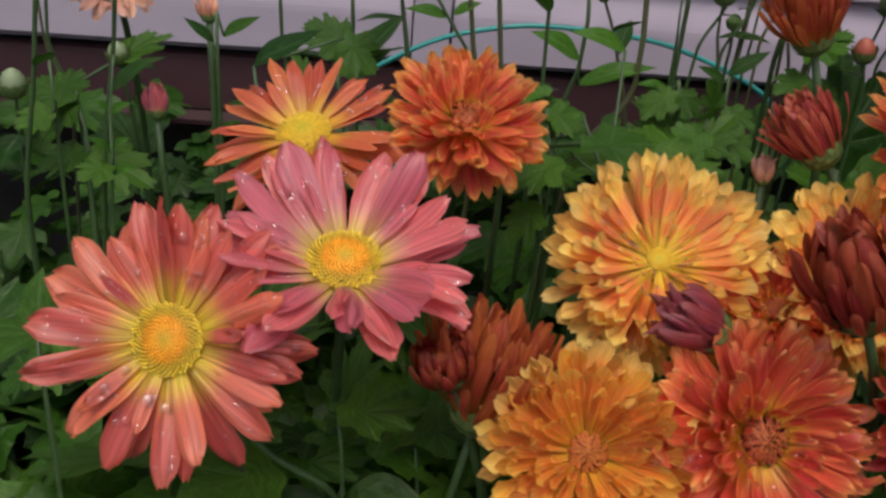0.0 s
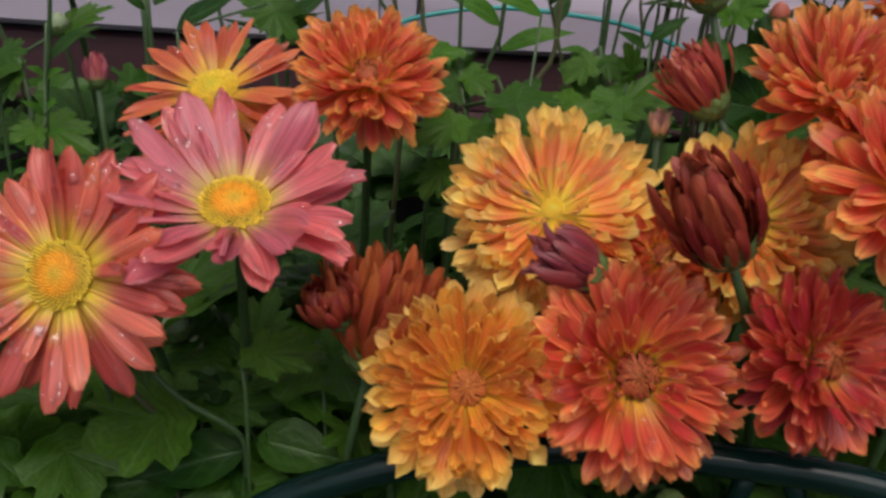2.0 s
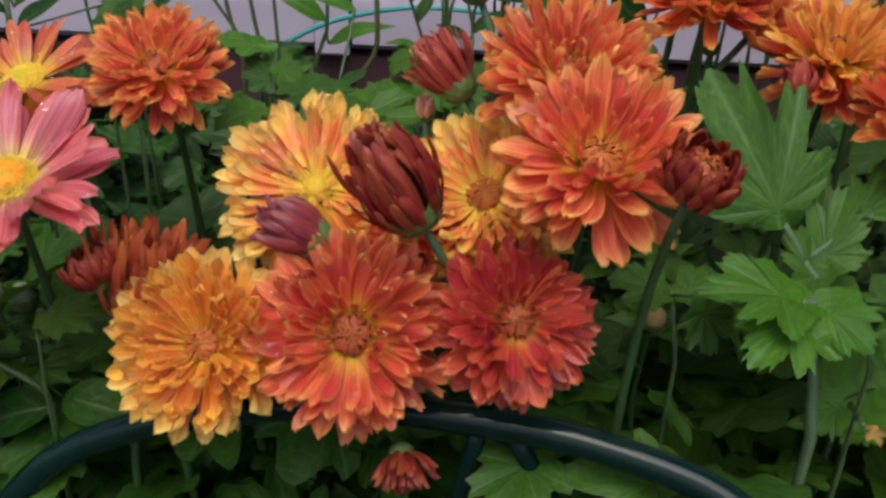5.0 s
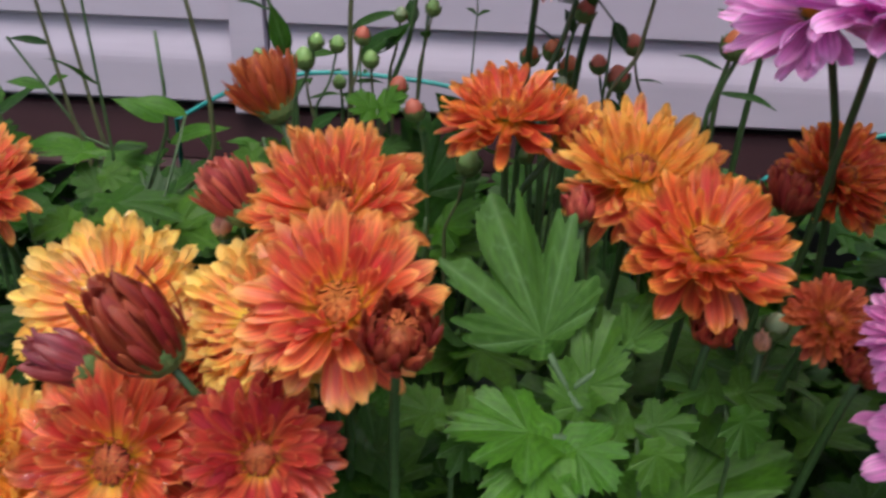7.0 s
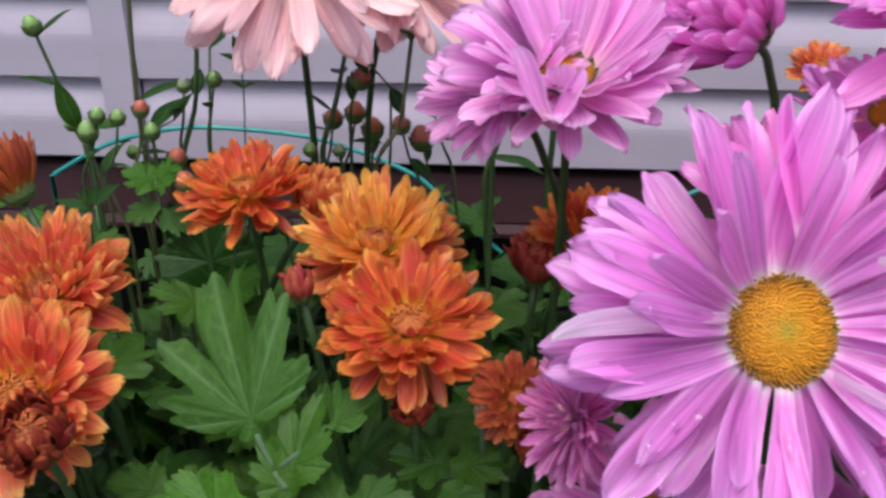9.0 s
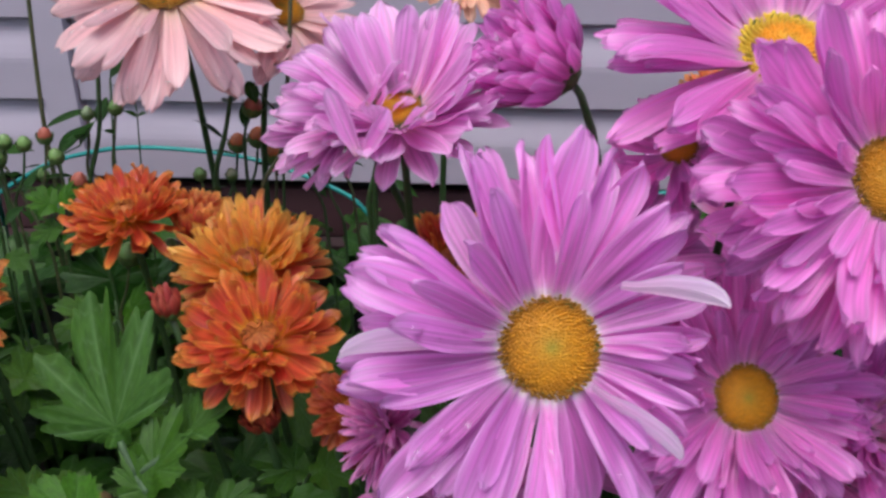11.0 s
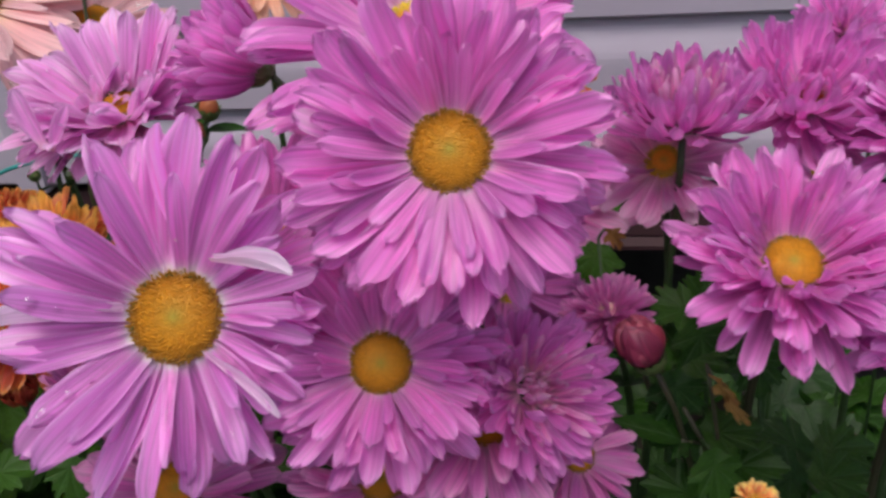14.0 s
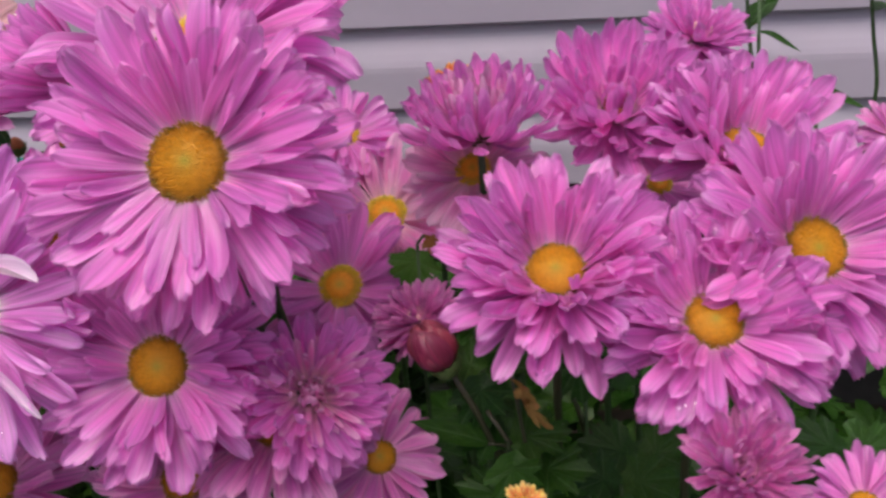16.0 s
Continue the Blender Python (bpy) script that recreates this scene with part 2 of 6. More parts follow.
def leaf_material(name, deep, fresh, rough=0.45, share=0.28, veins=0.3):
    m, nt, bsdf = material(name)
    uv = nt.nodes.new("ShaderNodeUVMap")
    sep = nt.nodes.new("ShaderNodeSeparateXYZ")
    nt.links.new(uv.outputs[0], sep.inputs[0])
    info = nt.nodes.new("ShaderNodeObjectInfo")
    geo = nt.nodes.new("ShaderNodeNewGeometry")
    rnd = maths(nt, "FRACT", maths(nt, "ADD", info.outputs["Random"], geo.outputs["Random Per Island"]), 0)
    col = mixed(nt, "MIX", rnd, (*deep, 1), (*fresh, 1))
    ns = node(nt, "ShaderNodeTexNoise", Scale=7.0, Detail=5.0)
    nt.links.new(uv.outputs[0], ns.inputs["Vector"])
    col = mixed(nt, "MULTIPLY", 0.7, col, ramp(nt, [(0.3, (0.6, 0.65, 0.6)), (0.7, (1.25, 1.2, 1.1))], ns.outputs["Fac"]))
    # midrib and side veins
    across = maths(nt, "ABSOLUTE", maths(nt, "SUBTRACT", sep.outputs[0], 0.5), 0)
    rib = maths(nt, "POWER", maths(nt, "SUBTRACT", 1.0, maths(nt, "MULTIPLY", across, 2.0)), 14.0)
    slant = maths(nt, "FRACT", maths(nt, "SUBTRACT", maths(nt, "MULTIPLY", sep.outputs[1], 4.2), maths(nt, "MULTIPLY", across, 2.4)), 0)
    side = maths(nt, "ABSOLUTE", maths(nt, "SUBTRACT", maths(nt, "MULTIPLY", slant, 2.0), 1.0), 0)
    vein = maths(nt, "MAXIMUM", rib, maths(nt, "MULTIPLY", maths(nt, "POWER", maths(nt, "SUBTRACT", 1.0, side), 6.0), maths(nt, "SUBTRACT", 0.6, maths(nt, "MULTIPLY", across, 1.2))))
    col = mixed(nt, "MIX", maths(nt, "MULTIPLY", vein, veins), col, (0.15, 0.26, 0.11, 1))
    nt.links.new(col, bsdf.inputs["Base Color"])
    bsdf.inputs["Roughness"].default_value = rough
    bsdf.inputs["Specular IOR Level"].default_value = 0.24
    bump = node(nt, "ShaderNodeBump", Strength=0.5, Distance=0.001)
    bump.invert = True
    nt.links.new(maths(nt, "ADD", maths(nt, "MULTIPLY", vein, 0.6), ns.outputs["Fac"]), bump.inputs["Height"])
    nt.links.new(bump.outputs[0], bsdf.inputs["Normal"])
    thin(m, nt, bsdf, col, share)
    return m


# green_leaf is darkened for dense shade in the bed; mid_green_leaf is lighter
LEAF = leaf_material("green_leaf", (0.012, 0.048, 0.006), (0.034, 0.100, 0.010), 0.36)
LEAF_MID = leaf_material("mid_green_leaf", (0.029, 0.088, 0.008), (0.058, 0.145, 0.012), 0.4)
LEAF_SOFT = leaf_material("downy_leaf", (0.038, 0.108, 0.012), (0.052, 0.135, 0.016), 0.65, veins=0.5)
LEAF_FRESH = leaf_material("fresh_leaf", (0.044, 0.140, 0.010), (0.060, 0.165, 0.012), 0.4)
LEAF_DRY = leaf_material("withered_leaf", (0.35, 0.19, 0.05), (0.48, 0.30, 0.10), 0.7)


def plain(name, colour, rough=0.5, metal=0.0, grain=60.0, depth=0.35, bump=0.0, stretch=(1, 1, 1)):
    m, nt, bsdf = material(name)
    tc = nt.nodes.new("ShaderNodeTexCoord")
    mp = nt.nodes.new("ShaderNodeMapping")
    mp.inputs["Scale"].default_value = stretch
    nt.links.new(tc.outputs["Object"], mp.inputs[0])
    small = node(nt, "ShaderNodeTexNoise", Scale=grain, Detail=5.0)
    large = node(nt, "ShaderNodeTexNoise", Scale=grain * 0.12, Detail=2.0)
    for n in (small, large):
        nt.links.new(mp.outputs[0], n.inputs["Vector"])
    both = maths(nt, "MULTIPLY", maths(nt, "ADD", small.outputs["Fac"], large.outputs["Fac"]), 0.5)
    col = mixed(nt, "MULTIPLY", depth, (*colour, 1), ramp(nt, [(0.35, (0.5,) * 3), (0.65, (1.2,) * 3)], both))
    nt.links.new(col, bsdf.inputs["Base Color"])
    bsdf.inputs["Roughness"].default_value, bsdf.inputs["Metallic"].default_value = rough, metal
    if bump:
        b = node(nt, "ShaderNodeBump", Strength=0.6, Distance=bump)
        nt.links.new(small.outputs["Fac"], b.inputs["Height"])
        nt.links.new(b.outputs[0], bsdf.inputs["Normal"])
    return m


STEM = plain("green_stem", (0.042, 0.088, 0.026), 0.5, grain=300, depth=0.5, bump=0.0005)
STEM_DARK = plain("dusky_stem", (0.075, 0.085, 0.035), 0.5, grain=300, depth=0.5, bump=0.0005)
STEM_DOWNY = plain("downy_stem", (0.055, 0.105, 0.042), 0.7, grain=700, depth=0.4)
STEM_BROWN = plain("brown_stem", (0.045, 0.045, 0.022), 0.5, grain=300, depth=0.5)
CALYX = plain("calyx_green", (0.13, 0.20, 0.06), 0.5, grain=400, depth=0.6)
BUD_GREEN = plain("bud_green", (0.20, 0.34, 0.10), 0.4, grain=500, depth=0.4)
BUD_WHITE = plain("bud_white", (0.24, 0.31, 0.17), 0.5, grain=500, depth=0.4)
BUD_RED = plain("bud_red", (0.40, 0.105, 0.065), 0.5, grain=500, depth=0.5)
SIDING = plain("siding_vinyl", (0.44, 0.39, 0.47), 0.5, grain=40, depth=0.12, bump=0.0002, stretch=(0.3, 1, 1))
TRIM_BROWN = plain("brown_flashing", (0.042, 0.017, 0.021), 0.6, grain=35, depth=0.4, stretch=(0.2, 1, 1))
# near-black colour puts in the shade of the gap under the wall
PLINTH_SHADE = plain("plinth_shade", (0.05, 0.046, 0.045), 0.9, grain=30, depth=0.6, bump=0.002)
SOIL = plain("wet_soil", (0.035, 0.025, 0.018), 0.85, grain=25, depth=0.7, bump=0.01)
TUBE_GREEN = plain("green_enamel", (0.003, 0.016, 0.013), 0.12, grain=90, depth=0.4)
TUBE_GREEN.node_tree.nodes["Principled BSDF"].inputs["Specular IOR Level"].default_value = 0.22
WIRE_TEAL = plain("teal_wire", (0.03, 0.27, 0.25), 0.4, grain=120, depth=0.3)
WATER, wnt, wb = material("water_drop")
wt, wg, wm, wf = (wnt.nodes.new("ShaderNode" + k) for k in ("BsdfTransparent", "BsdfGlossy", "MixShader", "Fresnel"))
wt.inputs[0].default_value, wg.inputs["Roughness"].default_value, wf.inputs["IOR"].default_value = (0.98, 0.98, 0.98, 1), 0.08, 1.33
wnt.links.new(maths(wnt, "ADD", maths(wnt, "MULTIPLY", wf.outputs[0], 0.7), 0.06), wm.inputs[0])
wnt.links.new(wt.outputs[0], wm.inputs[1])
wnt.links.new(wg.outputs[0], wm.inputs[2])
wnt.links.new(wm.outputs[0], wnt.nodes["Material Output"].inputs[0])


TRIM_BROWN.node_tree.nodes["Principled BSDF"].inputs["Specular IOR Level"].default_value = 0.25


# ---- helpers for shapes ----
I4 = Matrix.Identity(4)


def mesh_from(name, verts, faces, mat, uvs=None, smooth=True):
    me = bpy.data.meshes.new(name)
    me.from_pydata([tuple(v) for v in verts], [], faces)
    me.materials.append(mat)
    if smooth:
        me.polygons.foreach_set("use_smooth", [True] * len(me.polygons))
    if uvs is not None:
        lay = me.uv_layers.new(name="UVMap")
        idx = np.empty(len(me.loops), dtype=np.int32)
        me.loops.foreach_get("vertex_index", idx)
        lay.data.foreach_set("uv", np.asarray(uvs, dtype=np.float32)[idx].ravel())
    me.update()
    return me


def child(name, me, parent, m=I4, label="", kind=""):
    ob = new(name, me)
    ob.parent = parent
    ob.matrix_basis = m
    return tagged(ob, label=label, kind=kind)


def thing(name, at, label, category, group="", kind=""):
    ob = new(name)
    ob.empty_display_size = 0.02
    ob.location = at
    return tagged(ob, label, category, group, kind)


def bezier(p0, p1, p2, p3, n):
    out = []
    for i in range(n + 1):
        t = i / n
        out.append(((1 - t) ** 3) * p0 + 3 * t * (1 - t) ** 2 * p1 + 3 * t * t * (1 - t) * p2 + t ** 3 * p3)
    return out


def tube_mesh(name, pts, radii, mat, sides=7, closed_ends=True):
    verts, faces = [], []
    up = Vector((0.3, 0.2, 0.93))
    for i, p in enumerate(pts):
        d = (pts[min(i + 1, len(pts) - 1)] - pts[max(i - 1, 0)]).normalized()
        a = d.cross(up)
        if a.length < 0.1:
            a = d.cross(Vector((1, 0, 0)))
        a.normalize()
        b = d.cross(a)
        for k in range(sides):
            w = 2 * math.pi * k / sides
            verts.append(p + radii[i] * (math.cos(w) * a + math.sin(w) * b))
    for i in range(len(pts) - 1):
        for k in range(sides):
            q = (k + 1) % sides
            faces.append((i * sides + k, i * sides + q, (i + 1) * sides + q, (i + 1) * sides + k))
    if closed_ends:
        faces.append(tuple(range(sides))[::-1])
        faces.append(tuple((len(pts) - 1) * sides + k for k in range(sides)))
    return mesh_from(name, verts, faces, mat)


def petal_point(s, v, u):
    """A place on a petal of unit length along +x; u from -1 to 1 across, v from 0 to 1 along."""
    grow = min(1.0, v / s["belly"])
    w = s["neck"] + (1 - s["neck"]) * (grow * grow * (3 - 2 * grow))
    k = s["tip"]
    if v > k:
        f = (v - k) / (1 - k)
        w *= max(0.0, 1 - f ** s["round"]) ** (1 / s["round"]) if s["round"] > 0 else 1 - f
        w = max(w, s.get("blunt", 0.14))
    w *= 0.5 * s["width"] * (1 + s.get("bulb", 0) * math.exp(-((v - s.get("bulb_at", 0.86)) / 0.11) ** 2))
    # spine, bending upwards by b1 (even) and b2 (near the tip), in radians
    n, x, z = 10, 0.0, 0.0
    for i in range(n):
        q = v * (i + 0.5) / n
        th = s["b1"] * q + s["b2"] * q ** s.get("curl", 4)
        x += math.cos(th) * v / n
        z += math.sin(th) * v / n
    th = s["b1"] * v + s["b2"] * v ** s.get("curl", 4)
    lift = s["cup"] * w * u * u + s["groove"] * s["width"] * math.cos(3 * math.pi * u) * min(1, 4 * v) * (1 - v * v)
    if "spoon" in s:
        f = min(1.0, max(0.0, (v - 0.62) / 0.25))
        lift += s["spoon"] * w * u * u * f * f * (3 - 2 * f)
    lift += s.get("wave", 0) * math.sin(5 * v + 3 * u + s.get("phase", 0)) * v
    y = w * u * (1 - 0.25 * abs(s["cup"]) * u * u) + s.get("sway", 0) * v * v
    tw = s.get("twist", 0) * v * v
    y, lift = y * math.cos(tw) - lift * math.sin(tw), y * math.sin(tw) + lift * math.cos(tw)
    x -= s.get("notch", 0) * max(0.0, 4 * v - 3) * (0.5 - 0.5 * math.cos(3 * math.pi * u))
    return Vector((x - math.sin(th) * lift, y, z + math.cos(th) * lift))


def petal_mesh(name, s, mat, nx, ny):
    verts, uvs, faces = [], [], []
    for j in range(ny + 1):
        v = min(1 - 0.002, 1 - (1 - j / ny) ** 1.55)
        for i in range(nx + 1):
            u = 2 * i / nx - 1
            verts.append(petal_point(s, v, u))
            uvs.append((i / nx, v))
    for j in range(ny):
        for i in range(nx):
            a = j * (nx + 1) + i
            faces.append((a, a + 1, a + nx + 2, a + nx + 1))
    return mesh_from(name, verts, faces, mat, uvs)


def shape(width, neck=0.4, belly=0.55, tip=0.72, rnd=2.0, b1=0.0, b2=0.0, cup=0.3, groove=0.012, **more):
    return dict(width=width, neck=neck, belly=belly, tip=tip, round=rnd, b1=b1, b2=b2, cup=cup, groove=groove, **more)


PETAL_CACHE = {}


def petals_of(colour, form, s, nx, ny, variants=8):
    """A few shared petal meshes of one colour and form, slightly unlike each other."""
    key = (colour, form)
    if key not in PETAL_CACHE:
        rng = random.Random(str(key))
        made = []
        for i in range(variants + 2):
            q = dict(s)
            wild = s.get("calm", 0.8)
            q["b1"] += wild * rng.uniform(-0.35, 0.35)
            q["b2"] += wild * rng.uniform(-0.45, 0.45)
            q["cup"] += wild * rng.uniform(-0.25, 0.35)
            q["twist"] = wild * rng.uniform(-0.55, 0.55)
            q["width"] *= rng.uniform(0.80, 1.16)
            q["tip"] = min(0.9, q["tip"] + rng.uniform(-0.06, 0.06))
            q["sway"] = wild * rng.uniform(-0.10, 0.10)
            q["wave"], q["phase"] = s.get("ruffle", 1.0) * rng.uniform(0.008, 0.028), rng.uniform(0, 6)
            made.append((petal_mesh("petal", q, PETAL[colour], nx, ny), q))
        PETAL_CACHE[key] = made
    return PETAL_CACHE[key]


def dome_mesh(name, mat, count, height, bump, spiky=0.0, mess=0.0, ring=9.0):
    """A disc of unit radius packed with small florets in a sunflower spiral."""
    rng = random.Random(name)
    verts, faces, uvs = [], [], []
    seg = 20
    for j in range(6):
        r = 0.97 * j / 5
        for k in range(seg):
            w = 2 * math.pi * k / seg
            verts.append(Vector((r * math.cos(w), r * math.sin(w), height * (1 - r * r) - 0.04)))
            uvs.append((r, 0.5))
    for j in range(5):
        for k in range(seg):
            q = (k + 1) % seg
            faces.append((j * seg + k, (j + 1) * seg + k, (j + 1) * seg + q, j * seg + q))
    for i in range(count):
        r = math.sqrt((i + 0.5) / count)
        w = i * 2.39996
        size = bump * (0.6 + 0.5 * r) * rng.uniform(0.8, 1.15)
        c = Vector((r * math.cos(w), r * math.sin(w), height * (1 - r * r)))
        nrm = Vector((2 * height * c.x + mess * rng.uniform(-1, 1), 2 * height * c.y + mess * rng.uniform(-1, 1), 1)).normalized()
        c += Vector((rng.uniform(-0.1, 0.1), rng.uniform(-0.1, 0.1), 0)) * mess
        a = nrm.orthogonal().normalized()
        b = nrm.cross(a)
        base = len(verts)
        tall = size * (1.0 + spiky * rng.uniform(0.4, 1.6) * (0.3 + r))
        if r > ring:  # the open florets round the closed ones stand up and apart
            size, tall = size * rng.uniform(0.75, 1.25), tall * rng.uniform(1.3, 2.6)
            c += Vector((rng.uniform(-0.04, 0.04), rng.uniform(-0.04, 0.04), 0))
        for ring, (rr, hh) in enumerate(((1.0, -0.2), (0.85, 0.55))):
            for k in range(5):
                q = 2 * math.pi * k / 5
                verts.append(c + size * rr * (math.cos(q) * a + math.sin(q) * b) + tall * hh * nrm)
                uvs.append((r, ring))
        verts.append(c + tall * 1.0 * nrm)
        uvs.append((r, 1))
        for k in range(5):
            q = (k + 1) % 5
            faces.append((base + k, base + q, base + 5 + q, base + 5 + k))
            faces.append((base + 5 + k, base + 5 + q, base + 10))
    return mesh_from("disc", verts, faces, mat, uvs)


def nest_mesh(mat, count, height, reach, seed):
    """A nest of unit radius: young tongue-shaped florets curling in over a low dome, darker at the foot, lighter at the tip."""
    rng = random.Random(seed)
    verts, faces, uvs = [], [], []
    seg = 18
    for j in range(5):
        r = 0.95 * j / 4
        for k in range(seg):
            w = 2 * math.pi * k / seg
            verts.append(Vector((r * math.cos(w), r * math.sin(w), height * (1 - r * r) - 0.08)))
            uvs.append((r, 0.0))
    for j in range(4):
        for k in range(seg):
            q = (k + 1) % seg
            faces.append((j * seg + k, (j + 1) * seg + k, (j + 1) * seg + q, j * seg + q))
    for i in range(count):
        r = math.sqrt((i + 0.5) / count)
        w = i * 2.39996 + rng.uniform(-0.25, 0.25)
        out = Vector((math.cos(w), math.sin(w), 0))
        side = Vector((-math.sin(w), math.cos(w), 0))
        c = out * r + Vector((0, 0, height * (1 - r * r) - 0.05))
        k = reach * rng.uniform(0.7, 1.2) * (0.45 + 0.75 * r)
        lean = 0.30 * r + rng.uniform(-0.1, 0.1)
        curl = rng.uniform(0.25, 0.6)
        base = len(verts)
        for v, wide, up, fwd in ((0.0, 0.9, 0.0, 0.0), (0.4, 1.0, 0.45, lean), (0.75, 0.8, 0.82, lean * 0.6 - 0.10), (1.0, 0.22, 0.95, lean * 0.2 - curl)):
            p = c + Vector((0, 0, k * up)) + out * k * fwd
            for u in (-1, 0, 1):
                verts.append(p + side * u * wide * 0.062 + out * (0.03 * (1 - abs(u))))
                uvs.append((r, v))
        for j in range(3):
            for u in (0, 1):
                q = base + j * 3 + u
                faces.append((q, q + 1, q + 4, q + 3))
    return mesh_from("disc", verts, faces, mat, uvs)


DOMES = {
    "yellow": dome_mesh("disc_yellow", DISC["yellow"], 340, 0.26, 0.046, 0.7, 0.05, ring=0.66),
    "amber": dome_mesh("disc_amber", DISC["amber"], 620, 0.22, 0.036, 1.1, 0.14, ring=0.80),
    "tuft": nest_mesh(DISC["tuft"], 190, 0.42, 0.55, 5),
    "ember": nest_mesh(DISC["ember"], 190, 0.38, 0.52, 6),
    "lime": dome_mesh("disc_lime", DISC["lime"], 300, 0.30, 0.05, 0.6, 0.1),
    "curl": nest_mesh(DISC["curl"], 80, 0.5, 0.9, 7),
    "cream": dome_mesh("disc_cream", DISC["cream"], 45, 0.5, 0.13, 1.6),
}


def cup_mesh(name, mat, ribs=11):
    """A calyx of unit radius: a bowl laid with rows of pointed scales, open along +z."""
    verts, faces = [], []
    prof = [(0.16, -0.86), (0.42, -0.80), (0.66, -0.62), (0.86, -0.36), (0.97, -0.05), (1.0, 0.22)]
    seg = ribs * 2

    def at(h, w, out=0.0):
        k = min(int(h), len(prof) - 2)
        f = h - k
        r = prof[k][0] + (prof[k + 1][0] - prof[k][0]) * f + out
        return (r * math.cos(w), r * math.sin(w), prof[k][1] + (prof[k + 1][1] - prof[k][1]) * f)

    for j in range(len(prof)):
        for k in range(seg):
            verts.append(at(j, 2 * math.pi * k / seg))
    for j in range(len(prof) - 1):
        for k in range(seg):
            q = (k + 1) % seg
            faces.append((j * seg + k, j * seg + q, (j + 1) * seg + q, (j + 1) * seg + k))
    faces.append(tuple(range(seg))[::-1])
    for row, (h0, h1) in enumerate(((1, 3.0), (2, 4.3), (3, 5.9))):
        for i in range(ribs):
            odd = row % 2
            w, d = 2 * math.pi * (i + 0.5 * odd) / ribs, 2 * math.pi / ribs
            a, c = h0 * seg + (2 * i - 1 + odd) % seg, h0 * seg + (2 * i + 1 + odd) % seg
            b = len(verts)
            for h, side, out in ((0.5, -0.56, 0.03), (0.5, 0.0, 0.10), (0.5, 0.56, 0.03), (0.8, -0.34, 0.06), (0.8, 0.34, 0.06), (1.0, 0.0, 0.13)):
                verts.append(at(h0 + (h1 - h0) * h, w + d * side, out))
            faces += [(a, c, b + 1), (a, b + 1, b), (c, b + 2, b + 1), (b, b + 1, b + 3), (b + 1, b + 2, b + 4), (b + 3, b + 1, b + 5), (b + 1, b + 4, b + 5)]
    return mesh_from(name, verts, faces, mat, smooth=False)


CUP = cup_mesh("calyx", CALYX)


# half outlines of lobed leaves: (direction in degrees from the hub, reach), from the tip back to the stalk
COMMON = [(0, 1.0), (7, 0.96), (11, 0.86), (15, 0.90), (20, 0.72), (25, 0.55), (29, 0.62), (34, 0.82), (40, 0.88), (45, 0.78), (49, 0.80), (55, 0.58), (61, 0.44), (67, 0.52), (76, 0.68), (84, 0.66), (90, 0.56), (97, 0.54), (108, 0.36), (125, 0.27), (150, 0.29), (180, 0.34)]
DEEP = [(0, 1.0), (5, 0.97), (9, 0.86), (12, 0.92), (16, 0.76), (20, 0.56), (23, 0.50), (27, 0.66), (31, 0.82), (36, 0.78), (40, 0.82), (45, 0.66), (50, 0.48), (55, 0.42), (60, 0.54), (66, 0.62), (71, 0.54), (76, 0.52), (84, 0.36), (98, 0.20), (120, 0.14), (180, 0.14)]
RIBS = (0, 38, 80)


def leaf_mesh(name, mat, angles, rings, outline, power, width, arch, seed, crisp=0.0, hub=0.28, teeth=0):
    """A lobed leaf of unit length along +x with its stalk at the origin. power: above 1 the bays cut deeper."""
    rng = random.Random(seed)
    grow = [[rng.uniform(0.90, 1.10) for _ in outline] for _ in (0, 1)]
    verts, uvs, faces, rim = [], [], [], []
    for k in range(angles):
        deg = -180 + 360 * (k + 0.5) / angles
        q, side = abs(deg), int(deg > 0)
        i = next(i for i in range(len(outline) - 1) if outline[i + 1][0] >= q)
        (d0, r0), (d1, r1) = outline[i], outline[i + 1]
        f = (q - d0) / (d1 - d0)
        f = f * f * (3 - 2 * f)
        g = 1.0 if i in (0, len(outline) - 2) else grow[side][i] + (grow[side][i + 1] - grow[side][i]) * f
        r = (1 - hub) * max(0.05, r0 + (r1 - r0) * f) ** power * g
        if q > outline[-2][0]:
            r = (1 - hub) * r0 ** power * (1 - f) + hub * f
        if teeth and q < outline[-2][0]:  # fine forward-pointing teeth
            r *= 1.03 - 0.10 * ((q * teeth / 180) % 1.0)
        near = min(RIBS, key=lambda c: abs(q - c))
        rim.append((radians(deg), r, max(-1.0, min(1.0, (q - near) / 21.0))))
    for j in range(rings + 1):
        f = (j / rings) ** 0.85
        for w, r, off in rim:
            x, y = hub + f * r * math.cos(w), f * r * math.sin(w) * width
            # veins sunk, the blade between them raised, the rim wavy, the whole arched along its length
            z = -0.045 * f * (1 - abs(off)) + crisp * f * f * math.sin(4 * w + seed) + arch * (x - 1.2 * x * x) - 0.25 * abs(arch) * y * y + 0.12 * abs(y)
            verts.append((x, y, z))
            uvs.append((0.5 + 0.5 * off, f))
    for j in range(rings):
        for k in range(angles):
            q = (k + 1) % angles
            faces.append((j * angles + k, (j + 1) * angles + k, (j + 1) * angles + q, j * angles + q))
    return mesh_from(name, verts, faces, mat, uvs)


LEAVES = [leaf_mesh("leaf", LEAF, 46, 3, COMMON, d, w, a, i, 0.03) for i, (d, w, a) in enumerate([(1.0, 0.95, 0.22), (0.7, 1.0, 0.1), (1.2, 0.9, 0.32), (0.6, 0.95, 0.02), (0.9, 0.85, -0.1)])]


